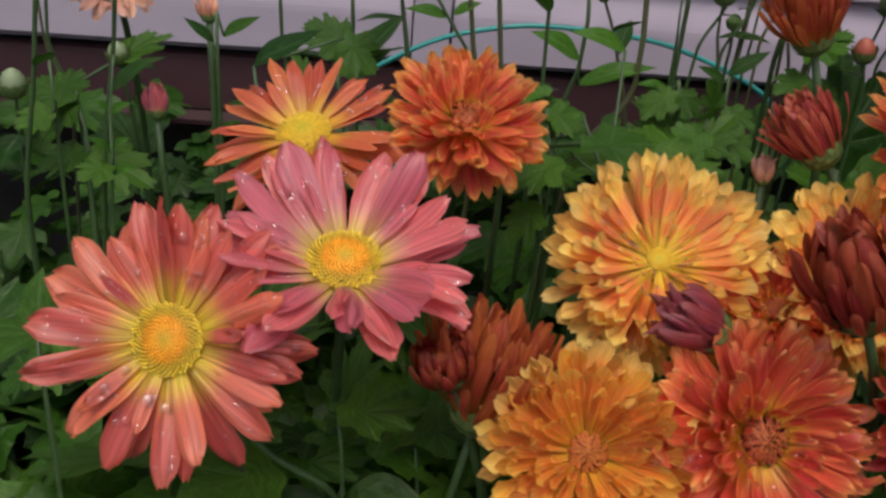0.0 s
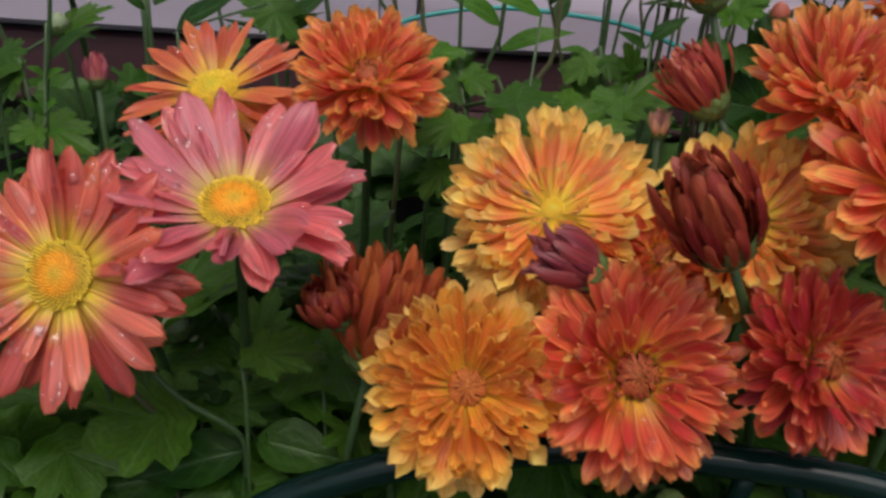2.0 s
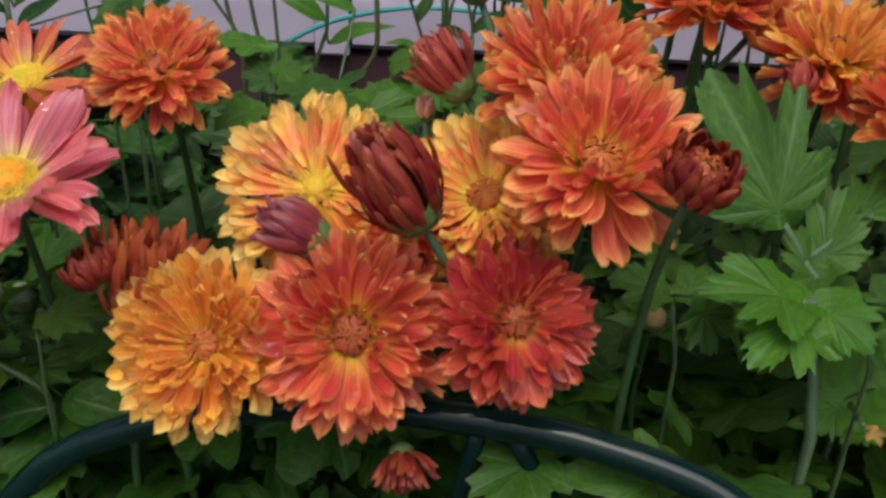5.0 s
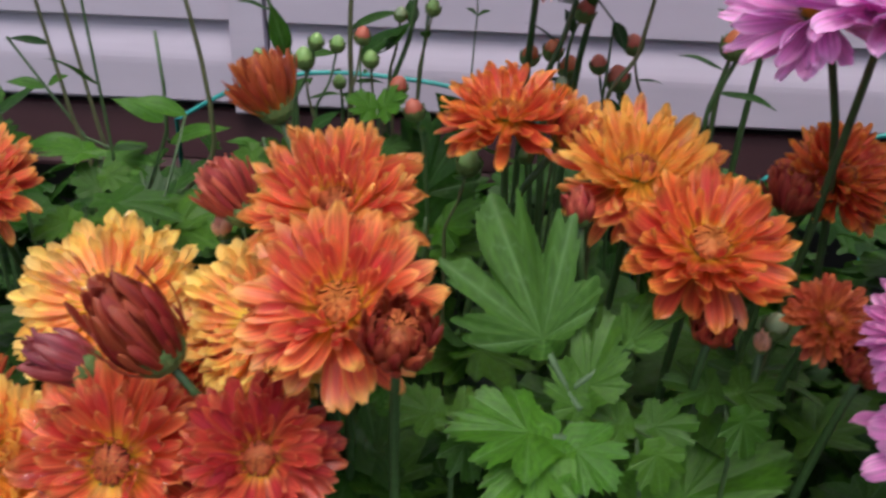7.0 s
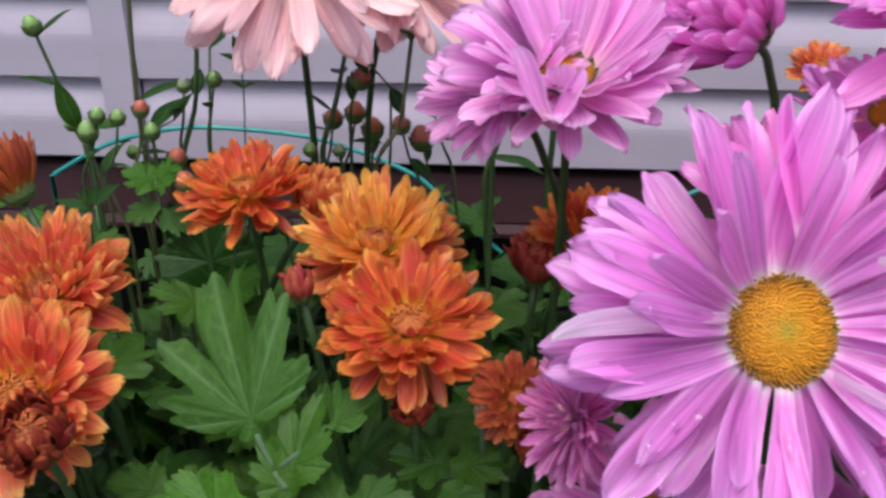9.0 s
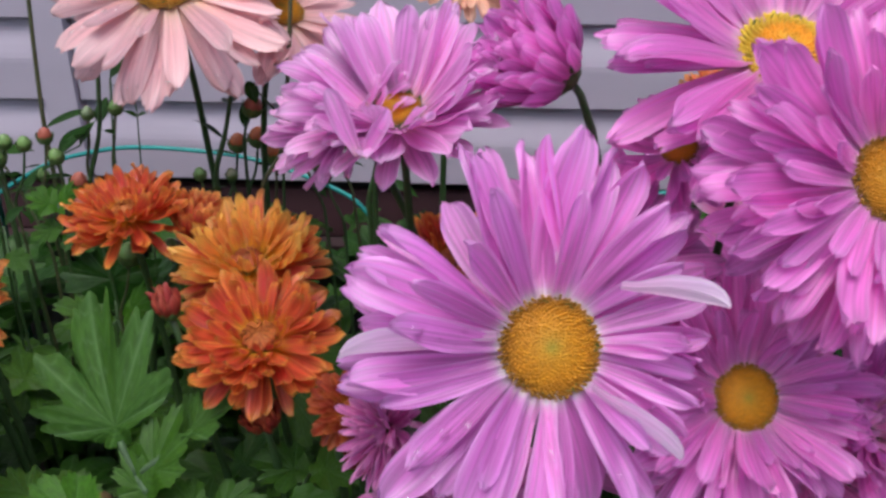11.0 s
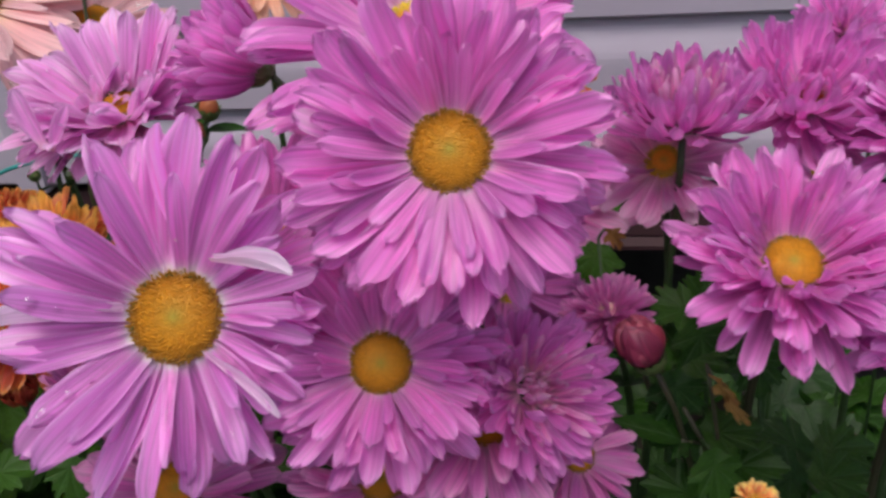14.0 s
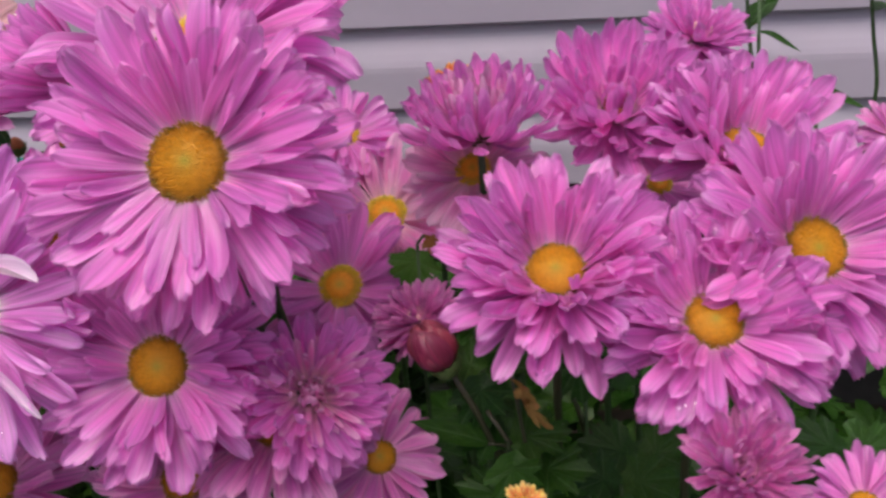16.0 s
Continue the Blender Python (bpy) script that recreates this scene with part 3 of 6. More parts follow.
def blade_mesh(name, mat, samples, arch, seed, wide=0.17):
    """A narrow smooth leaf of unit length along +x."""
    verts, uvs, faces = [], [], []
    for i in range(samples + 1):
        x = i / samples
        y = wide * math.sin(math.pi * min(1.0, x * 1.02) ** 0.8) + 0.004
        for u in (-1, 0, 1):
            verts.append((x, y * u, arch * (x - 1.25 * x * x) + 0.3 * y * abs(u) + 0.02 * math.sin(7 * x + seed)))
            uvs.append((0.5 + 0.5 * u, x))
    for i in range(samples):
        for k in (0, 1):
            faces.append((3 * i + k, 3 * i + k + 1, 3 * i + k + 4, 3 * i + k + 3))
    return mesh_from(name, verts, faces, mat, uvs)


SMALL_LEAVES = [blade_mesh("leaf", LEAF, 10, a, 20 + i) for i, a in enumerate((0.2, 0.35, 0.05))]


# ---- the wall of the house ----
WALL_Y, SILL, COURSE = 0.82, 0.40, 0.078
X0, X1, JOINT0, JOINT1 = -2.6, 3.0, -0.203, -0.172


def run_mesh(name, profile, x0, x1, mat, ends=True):
    """A profile of (y, z) drawn out along x, closed into a solid."""
    n = len(profile)
    verts = [(x0, y, z) for y, z in profile] + [(x1, y, z) for y, z in profile]
    faces = [(i, (i + 1) % n, n + (i + 1) % n, n + i) for i in range(n)]
    faces += [tuple(range(n))[::-1], tuple(range(n, 2 * n))]
    return mesh_from(name, verts, faces, mat, smooth=False)


wall = thing("wall_1", (0, WALL_Y, SILL), "pale lilac vinyl lap siding on a house wall above a brown base strip", "wall", kind="structure")
child("backing", run_mesh("backing", [(0.02, -0.01), (0.10, -0.01), (0.10, 2.2), (0.02, 2.2)], X0, X1, SIDING), wall)
C = COURSE
# a lap course: flat face below, cove slanting back under the butt of the next course
lap = [(0.018, 0.0), (-0.004, 0.0), (-0.006, 0.002), (-0.006, 0.036), (-0.0056, 0.041), (-0.0044, 0.046), (-0.0022, 0.053), (0.0004, 0.060), (0.0022, 0.065), (0.003, 0.0685), (0.003, C + 0.004), (0.018, C + 0.004)]
spans = [run_mesh("siding_panel", lap, a, b, SIDING) for a, b in ((X0, JOINT0 - 0.0015), (JOINT1 + 0.003, 0.575), (0.5765, X1))]
for row in range(28):
    for me in spans:
        child("siding_panel", me, wall, pose(0, 0, row * C))
joint = [(0.018, -0.008), (-0.010, -0.008), (-0.011, -0.006), (-0.011, 2.19), (0.018, 2.19)]
child("joint_strip", run_mesh("joint_strip", joint, JOINT0, JOINT1, SIDING), wall, label="flat vertical joint strip")
base = thing("base_strip", (0, WALL_Y, SILL), "dark brown metal base flashing under pale siding", "flashing", kind="structure")
child("board", run_mesh("board", [(0.010, -0.058), (-0.004, -0.058), (0.004, -0.012), (0.010, -0.010)], X0, X1, TRIM_BROWN), base)
child("drip_edge", run_mesh("drip_edge", [(0.012, -0.070), (-0.012, -0.070), (-0.012, -0.066), (-0.003, -0.060), (0.012, -0.060)], X0, X1, TRIM_BROWN), base)
# plinth and floor underside, added to close the open gap, dark as its shade
plinth = thing("plinth", (0, WALL_Y + 0.22, 0), "set-back plinth in the gap under the wall, coloured dark for shade", "plinth", kind="structure")
child("plinth_face", run_mesh("plinth_face", [(0.0, -0.2), (0.3, -0.2), (0.3, 0.40), (0.0, 0.40)], X0, X1, PLINTH_SHADE), plinth)
child("floor_underside", run_mesh("floor_underside", [(-0.205, 0.345), (-0.002, 0.345), (-0.002, 0.385), (-0.205, 0.385)], X0, X1, PLINTH_SHADE), plinth)
# eaves of the house, high above the picture
eaves = thing("roof_eaves", (0, WALL_Y, 2.6), "plain projecting roof eaves of the house", "eaves", kind="structure")
child("soffit", run_mesh("soffit", [(-0.35, 0.0), (0.5, 0.0), (0.5, 0.06), (-0.35, 0.06)], X0, X1, SIDING), eaves)
# ground, one sheet to the horizon
rng = random.Random(3)
gv, gf = [], []
xs = [-400, -40, -8] + [-2.5 + 0.1 * i for i in range(56)] + [8, 40, 400]
ys = [-400, -40, -8, -2] + [-0.6 + 0.1 * i for i in range(16)] + [8, 40, 400]
for y in ys:
    for x in xs:
        near = abs(x) < 4 and -1 < y < 1
        gv.append((x, y, (rng.uniform(-0.012, 0.012) if near else 0.0)))
for j in range(len(ys) - 1):
    for i in range(len(xs) - 1):
        a = j * len(xs) + i
        gf.append((a, a + 1, a + len(xs) + 1, a + len(xs)))
tagged(new("ground", mesh_from("ground", gv, gf, SOIL)), "dark wet garden soil under the plants", "ground", kind="structure")


# ---- flowers ----
def frame_of(n, spin=0.0):
    n = Vector(n).normalized()
    return n.to_track_quat("Z", "Y").to_matrix().to_4x4() @ Matrix.Rotation(spin, 4, "Z")


# form: petal shape, mesh divisions, rings of (count, lift in degrees, length, width, foot radius, foot height), disc, disc radius
FORMS = {
    "daisy": dict(s=shape(0.275, 0.55, 0.55, 0.74, 2.1, 0.12, -0.3, -0.14, 0.06, notch=0.045, blunt=0.3, calm=0.75, ruffle=1.4), div=(7, 11), rings=[(15, -8, 1.0, 1.05, 0.20, -0.05), (15, 1, 0.99, 1.05, 0.20, -0.03), (11, 9, 0.90, 0.9, 0.20, -0.015), (5, 16, 0.62, 0.8, 0.21, 0.0)], scatter=0.3, vary=0.26, disc="yellow", dr=0.27),
    "daisy_thin": dict(s=shape(0.21, 0.55, 0.55, 0.68, 1.7, 0.1, -0.35, -0.1, 0.05, notch=0.03, calm=0.7), div=(6, 8), rings=[(15, -14, 1.0, 1.0, 0.18, -0.05), (17, 2, 0.98, 1.0, 0.18, -0.02), (12, 14, 0.85, 1.0, 0.18, 0.0)], vary=0.3, disc="yellow", dr=0.27),
    "pink": dict(s=shape(0.24, 0.55, 0.58, 0.77, 2.2, 0.3, -0.45, 0.24, 0.07, notch=0.035, calm=1.2, ruffle=1.6), loose=1.3, div=(6, 10), rings=[(19, -12, 0.97, 1.08, 0.20, -0.06), (21, -1, 1.0, 1.05, 0.20, -0.03), (19, 9, 0.94, 0.95, 0.21, 0.0), (10, 18, 0.76, 0.85, 0.22, 0.01)], disc="amber", dr=0.25),
    "pink_fan": dict(s=shape(0.27, 0.55, 0.58, 0.74, 2.0, 0.3, -0.3, 0.2, 0.06, notch=0.03, calm=0.8, ruffle=1.4), loose=0.9, vary=0.2, div=(6, 10), rings=[(16, -24, 0.92, 1.0, 0.19, -0.08), (18, -10, 1.0, 1.05, 0.19, -0.05), (18, 3, 1.0, 1.05, 0.20, -0.03), (15, 14, 0.90, 1.0, 0.21, 0.0)], disc="amber", dr=0.2),
    "pink_full": dict(s=shape(0.205, 0.55, 0.6, 0.80, 2.3, 0.4, -0.45, 0.28, 0.07, notch=0.035, calm=1.1, ruffle=1.6), loose=1.3, vary=0.28, div=(6, 9), rings=[(20, -28, 0.98, 1.1, 0.17, -0.10), (25, -16, 1.0, 1.1, 0.18, -0.07), (28, -4, 0.98, 1.05, 0.19, -0.04), (26, 7, 0.90, 1.05, 0.20, -0.02), (22, 16, 0.74, 1.1, 0.21, 0.0), (14, 24, 0.54, 1.15, 0.21, 0.01)], disc="amber", dr=0.25),
    "pink_small": dict(s=shape(0.285, 0.52, 0.62, 0.79, 2.3, 0.3, -0.45, 0.22, 0.06, notch=0.03, calm=1.1, ruffle=1.4), loose=1.2, div=(6, 8), rings=[(17, -4, 1.0, 1.0, 0.18, -0.04), (17, 7, 0.96, 1.0, 0.18, -0.02), (11, 17, 0.8, 0.95, 0.19, 0.0)], disc="amber", dr=0.26),
    "double": dict(s=shape(0.215, 0.5, 0.66, 0.77, 2.0, 0.45, 0.2, 0.26, 0.05, notch=0.035, blunt=0.2, calm=1.1, ruffle=1.6), loose=1.3, vary=0.22, div=(6, 8), rings=[(13, -30, 0.94, 1.2, 0.14, -0.12), (25, -17, 0.99, 1.2, 0.15, -0.08), (30, -4, 0.98, 1.1, 0.16, -0.05), (30, 8, 0.89, 1.05, 0.17, -0.02), (27, 20, 0.76, 1.05, 0.18, 0.0), (23, 35, 0.58, 1.05, 0.18, 0.01), (18, 53, 0.40, 1.0, 0.17, 0.02)], gap=2, disc="tuft", dr=0.18),
    "open_double": dict(s=shape(0.235, 0.5, 0.66, 0.76, 2.0, 0.4, 0.1, 0.26, 0.05, notch=0.035, blunt=0.2, calm=1.1, ruffle=1.6), loose=1.3, vary=0.22, div=(6, 8), rings=[(15, -24, 0.96, 1.25, 0.15, -0.09), (21, -11, 1.0, 1.2, 0.17, -0.05), (25, 3, 0.95, 1.1, 0.18, -0.02), (24, 16, 0.83, 1.05, 0.20, 0.0), (21, 31, 0.63, 1.05, 0.20, 0.01), (18, 51, 0.42, 1.0, 0.19, 0.02)], gap=2, disc="ember", dr=0.2),
    "spoon": dict(s=shape(0.108, 0.70, 0.6, 0.88, 2.6, 0.35, 0.85, 0.35, 0.02, bulb=0.9, bulb_at=0.90, blunt=0.34, curl=6, spoon=0.45, calm=0.4), vary=0.40, div=(4, 12), rings=[(30, -36, 0.97, 1.15, 0.10, -0.12), (38, -21, 1.02, 1.1, 0.11, -0.09), (42, -8, 1.02, 1.05, 0.12, -0.06), (42, 3, 0.99, 1.0, 0.12, -0.04), (40, 12, 0.92, 1.0, 0.12, -0.02), (30, 20, 0.74, 0.95, 0.12, 0.0), (18, 28, 0.48, 0.9, 0.12, 0.01)], disc="ember", dr=0.17),
    "spoon_open": dict(s=shape(0.100, 0.66, 0.6, 0.88, 2.6, 0.20, 0.9, 0.35, 0.02, bulb=0.9, bulb_at=0.90, blunt=0.34, curl=7, spoon=0.45, calm=0.4), vary=0.22, div=(4, 11), rings=[(30, -40, 0.90, 1.15, 0.10, -0.14), (36, -26, 0.97, 1.1, 0.10, -0.11), (42, -13, 1.02, 1.05, 0.10, -0.08), (44, -1, 1.0, 1.0, 0.10, -0.06), (44, 9, 0.93, 0.95, 0.10, -0.04), (36, 17, 0.78, 0.9, 0.09, -0.02), (20, 26, 0.40, 0.85, 0.08, 0.0)], disc="lime", dr=0.11),
    "half_open": dict(s=shape(0.29, 0.6, 0.55, 0.74, 1.7, 1.15, -0.5, 0.55, 0.06, calm=0.45), vary=0.16, div=(6, 8), rings=[(14, 28, 1.0, 1.0, 0.17, -0.08), (16, 36, 1.02, 1.0, 0.15, -0.04), (15, 44, 0.98, 1.0, 0.12, 0.0), (13, 52, 0.9, 0.9, 0.10, 0.02), (11, 62, 0.80, 0.75, 0.07, 0.03)], disc="tuft", dr=0.25, dz=0.45),
    "knob": dict(s=shape(0.34, 0.7, 0.45, 0.64, 1.5, 1.45, 0.1, 0.45, 0.03, calm=0.25), vary=0.2, div=(6, 9), rings=[(14, 24, 0.86, 1.0, 0.34, -0.06), (16, 31, 0.92, 1.0, 0.33, -0.02), (16, 40, 0.90, 0.9, 0.30, 0.03), (14, 50, 0.80, 0.8, 0.27, 0.08)], disc="tuft", dr=0.32, dz=0.28),
    "spire": dict(s=shape(0.235, 0.7, 0.5, 0.77, 1.9, 0.85, 0.20, 0.5, 0.04, calm=0.2), vary=0.12, div=(6, 9), rings=[(13, 52, 0.58, 1.1, 0.30, -0.08), (15, 57, 0.76, 1.0, 0.28, -0.04), (16, 62, 0.92, 1.0, 0.25, 0.0), (15, 68, 1.02, 0.9, 0.20, 0.03), (12, 76, 1.0, 0.8, 0.12, 0.05)], disc="tuft", dr=0.2, dz=0.5),
    "brush": dict(s=shape(0.135, 0.65, 0.55, 0.82, 1.8, 0.7, -0.15, 0.4, 0.04, calm=0.6), vary=0.26, div=(4, 8), rings=[(17, 26, 0.95, 1.1, 0.22, -0.08), (20, 34, 1.0, 1.0, 0.20, -0.05), (21, 42, 1.02, 1.0, 0.17, -0.02), (19, 51, 0.98, 1.0, 0.13, 0.0), (15, 62, 0.88, 1.0, 0.09, 0.02)], disc="tuft", dr=0.18, dz=0.4),
    "bowl": dict(s=shape(0.155, 0.6, 0.58, 0.78, 2.0, 0.7, 0.15, 0.35, 0.04, calm=0.9, notch=0.03), vary=0.26, loose=1.2, div=(5, 8), rings=[(15, -24, 0.96, 1.2, 0.15, -0.09), (24, -11, 1.0, 1.15, 0.16, -0.06), (29, 1, 0.98, 1.1, 0.17, -0.03), (28, 12, 0.90, 1.05, 0.17, 0.0), (26, 24, 0.76, 1.0, 0.17, 0.02), (22, 38, 0.60, 0.95, 0.16, 0.03), (17, 55, 0.47, 0.9, 0.13, 0.04), (11, 74, 0.38, 0.9, 0.08, 0.05)], disc="curl", dr=0.13, dz=0.02),
    "vase": dict(s=shape(0.24, 0.65, 0.55, 0.76, 1.8, 1.0, -0.25, 0.7, 0.06, calm=0.5, notch=0.03), vary=0.2, div=(6, 8), rings=[(15, 33, 0.98, 1.0, 0.20, -0.08), (16, 40, 1.02, 1.0, 0.17, -0.05), (15, 47, 1.0, 1.0, 0.14, -0.02), (13, 55, 0.94, 0.9, 0.10, 0.0), (11, 66, 0.84, 0.8, 0.06, 0.02)], disc="tuft", dr=0.2, dz=0.5),
    "tight": dict(s=shape(0.23, 0.5, 0.66, 0.76, 2.0, 0.4, 0.15, 0.6, 0.05, ruffle=1.4), vary=0.2, div=(4, 7), rings=[(22, -18, 1.0, 1.1, 0.14, -0.06), (24, -6, 0.99, 1.1, 0.13, -0.04), (24, 7, 0.93, 1.0, 0.12, -0.01), (23, 21, 0.83, 0.9, 0.11, 0.02), (22, 36, 0.68, 0.8, 0.10, 0.03), (20, 52, 0.53, 0.7, 0.08, 0.04), (14, 70, 0.40, 0.65, 0.05, 0.05)], disc="cream", dr=0.2, dz=0.16),
    "globe": dict(s=shape(0.66, 0.75, 0.45, 0.6, 1.5, 1.95, 0.25, 0.8, 0.02, calm=0.2), vary=0.06, scatter=0.12, div=(6, 10), rings=[(9, 22, 0.90, 1.0, 0.10, -0.04), (9, 27, 0.97, 1.0, 0.09, -0.02), (8, 33, 0.98, 1.0, 0.07, 0.0), (7, 40, 0.92, 0.9, 0.05, 0.02)], disc="tuft", dr=0.1, dz=0.5),
    "bud": dict(s=shape(0.50, 0.6, 0.42, 0.55, 1.3, 1.1, 0.3, 0.75, 0.03, calm=0.25), vary=0.08, scatter=0.15, div=(6, 9), rings=[(8, 50, 0.96, 0.95, 0.20, -0.12), (8, 56, 1.02, 0.9, 0.17, -0.08), (7, 62, 1.04, 0.85, 0.12, -0.04), (5, 70, 1.0, 0.8, 0.06, 0.0)], disc=None, dr=0.0),
}
WORDS = {
    "coral": "coral red", "rose": "rose pink", "tawny": "tawny orange", "orange": "bright orange", "ember": "deep orange", "blush": "blush pink", "amber": "amber orange", "gold": "golden orange", "silver": "silvery", "red": "brick red", "crimson": "crimson red", "rust": "rusty red",
    "dark": "dark wine red", "brick": "dusky red", "plum": "plum red", "wine": "rosy crimson", "pink": "lilac pink", "lilac": "pale-ringed lilac pink", "pearl": "sheen-paled lilac pink", "magenta": "deep pink", "pale": "pale salmon pink", "peach": "pale peach",
}
FORM_WORDS = {
    "daisy": "single chrysanthemum with a yellow disc", "daisy_thin": "narrow-petalled chrysanthemum with a yellow disc", "pink": "large open chrysanthemum with a golden disc",
    "pink_fan": "large fan-petalled chrysanthemum with a small golden disc", "pink_full": "full many-petalled chrysanthemum with a golden disc", "pink_small": "small open chrysanthemum with a golden disc", "double": "double chrysanthemum with yellow petal rims",
    "open_double": "half-double chrysanthemum with a stamen centre", "spoon_open": "golden-centred chrysanthemum with yellow curled tips", "spoon": "dense double chrysanthemum with yellow curled tips", "half_open": "half-open chrysanthemum on a green stem",
    "knob": "half-open chrysanthemum head with incurved pointed petals", "vase": "half-open chrysanthemum with upright petals in a green calyx", "spire": "closed-up chrysanthemum head of long pointed petals", "brush": "half-open chrysanthemum with a brush of upright petals", "bowl": "incurved double chrysanthemum cupped round its middle", "tight": "tightly packed incurved chrysanthemum", "globe": "round bud of tightly folded petals on a brown stem", "bud": "closed chrysanthemum bud in a green calyx",
}


def stem_to(thing_ob, at, n, foot, thick, lean, mat=None, neck=1.0):
    """A stem from the ground up to the back of a head."""
    top = at - foot
    n = Vector(n).normalized()
    drop = neck * max(0.05, min(0.12, 0.35 * top.z))
    pts = bezier(Vector((0, 0, -0.01)), Vector((lean[0], lean[1], top.z * 0.5)), top - n * drop, top, 14)
    radii = [thick * (1.25 - 0.45 * i / 14) for i in range(15)]
    child("stem", tube_mesh("stem", pts, radii, mat or STEM), thing_ob)
    return pts


def leaves_on(thing_ob, pts, rng, count, low, high, size, small=False, below=9.0):
    for _ in range(count):
        f = rng.uniform(low, high) * (len(pts) - 1)
        i = min(int(f), len(pts) - 2)
        p = pts[i].lerp(pts[i + 1], f - i)
        if p.z > below:
            continue
        az = rng.uniform(0, 360)
        m = pose(p.x, p.y, p.z, 0, 0, az) @ pose(0, 0, 0, rng.uniform(-20, 20), rng.uniform(-40, 15), 0)
        k = size * rng.uniform(0.7, 1.2)
        child("leaf", rng.choice(SMALL_LEAVES if small else LEAVES), thing_ob, m @ Matrix.Diagonal((k, k, k, 1)))


def drop_cloud(thing_ob, spots):
    """Rain drops sitting on petals: one joined mesh of flattened beads."""
    verts, faces = [], []
    for p, n, r in spots:
        a = n.orthogonal().normalized()
        b = n.cross(a)
        base_i = len(verts)
        rings = ((1.0, 0.0), (0.94, 0.12), (0.74, 0.25), (0.4, 0.34))
        for rr, hh in rings:
            for k in range(8):
                w = 2 * math.pi * k / 8
                verts.append(p + r * (rr * (math.cos(w) * a + math.sin(w) * b) + hh * n))
        verts.append(p + r * 0.37 * n)
        for j in range(3):
            for k in range(8):
                q = (k + 1) % 8
                faces.append((base_i + j * 8 + k, base_i + j * 8 + q, base_i + (j + 1) * 8 + q, base_i + (j + 1) * 8 + k))
        for k in range(8):
            faces.append((base_i + 24 + k, base_i + 24 + (k + 1) % 8, base_i + 32))
    child("rain_water", mesh_from("rain_water", verts, faces, WATER), thing_ob, label="clear beads of rain on the petals", kind="stuff")


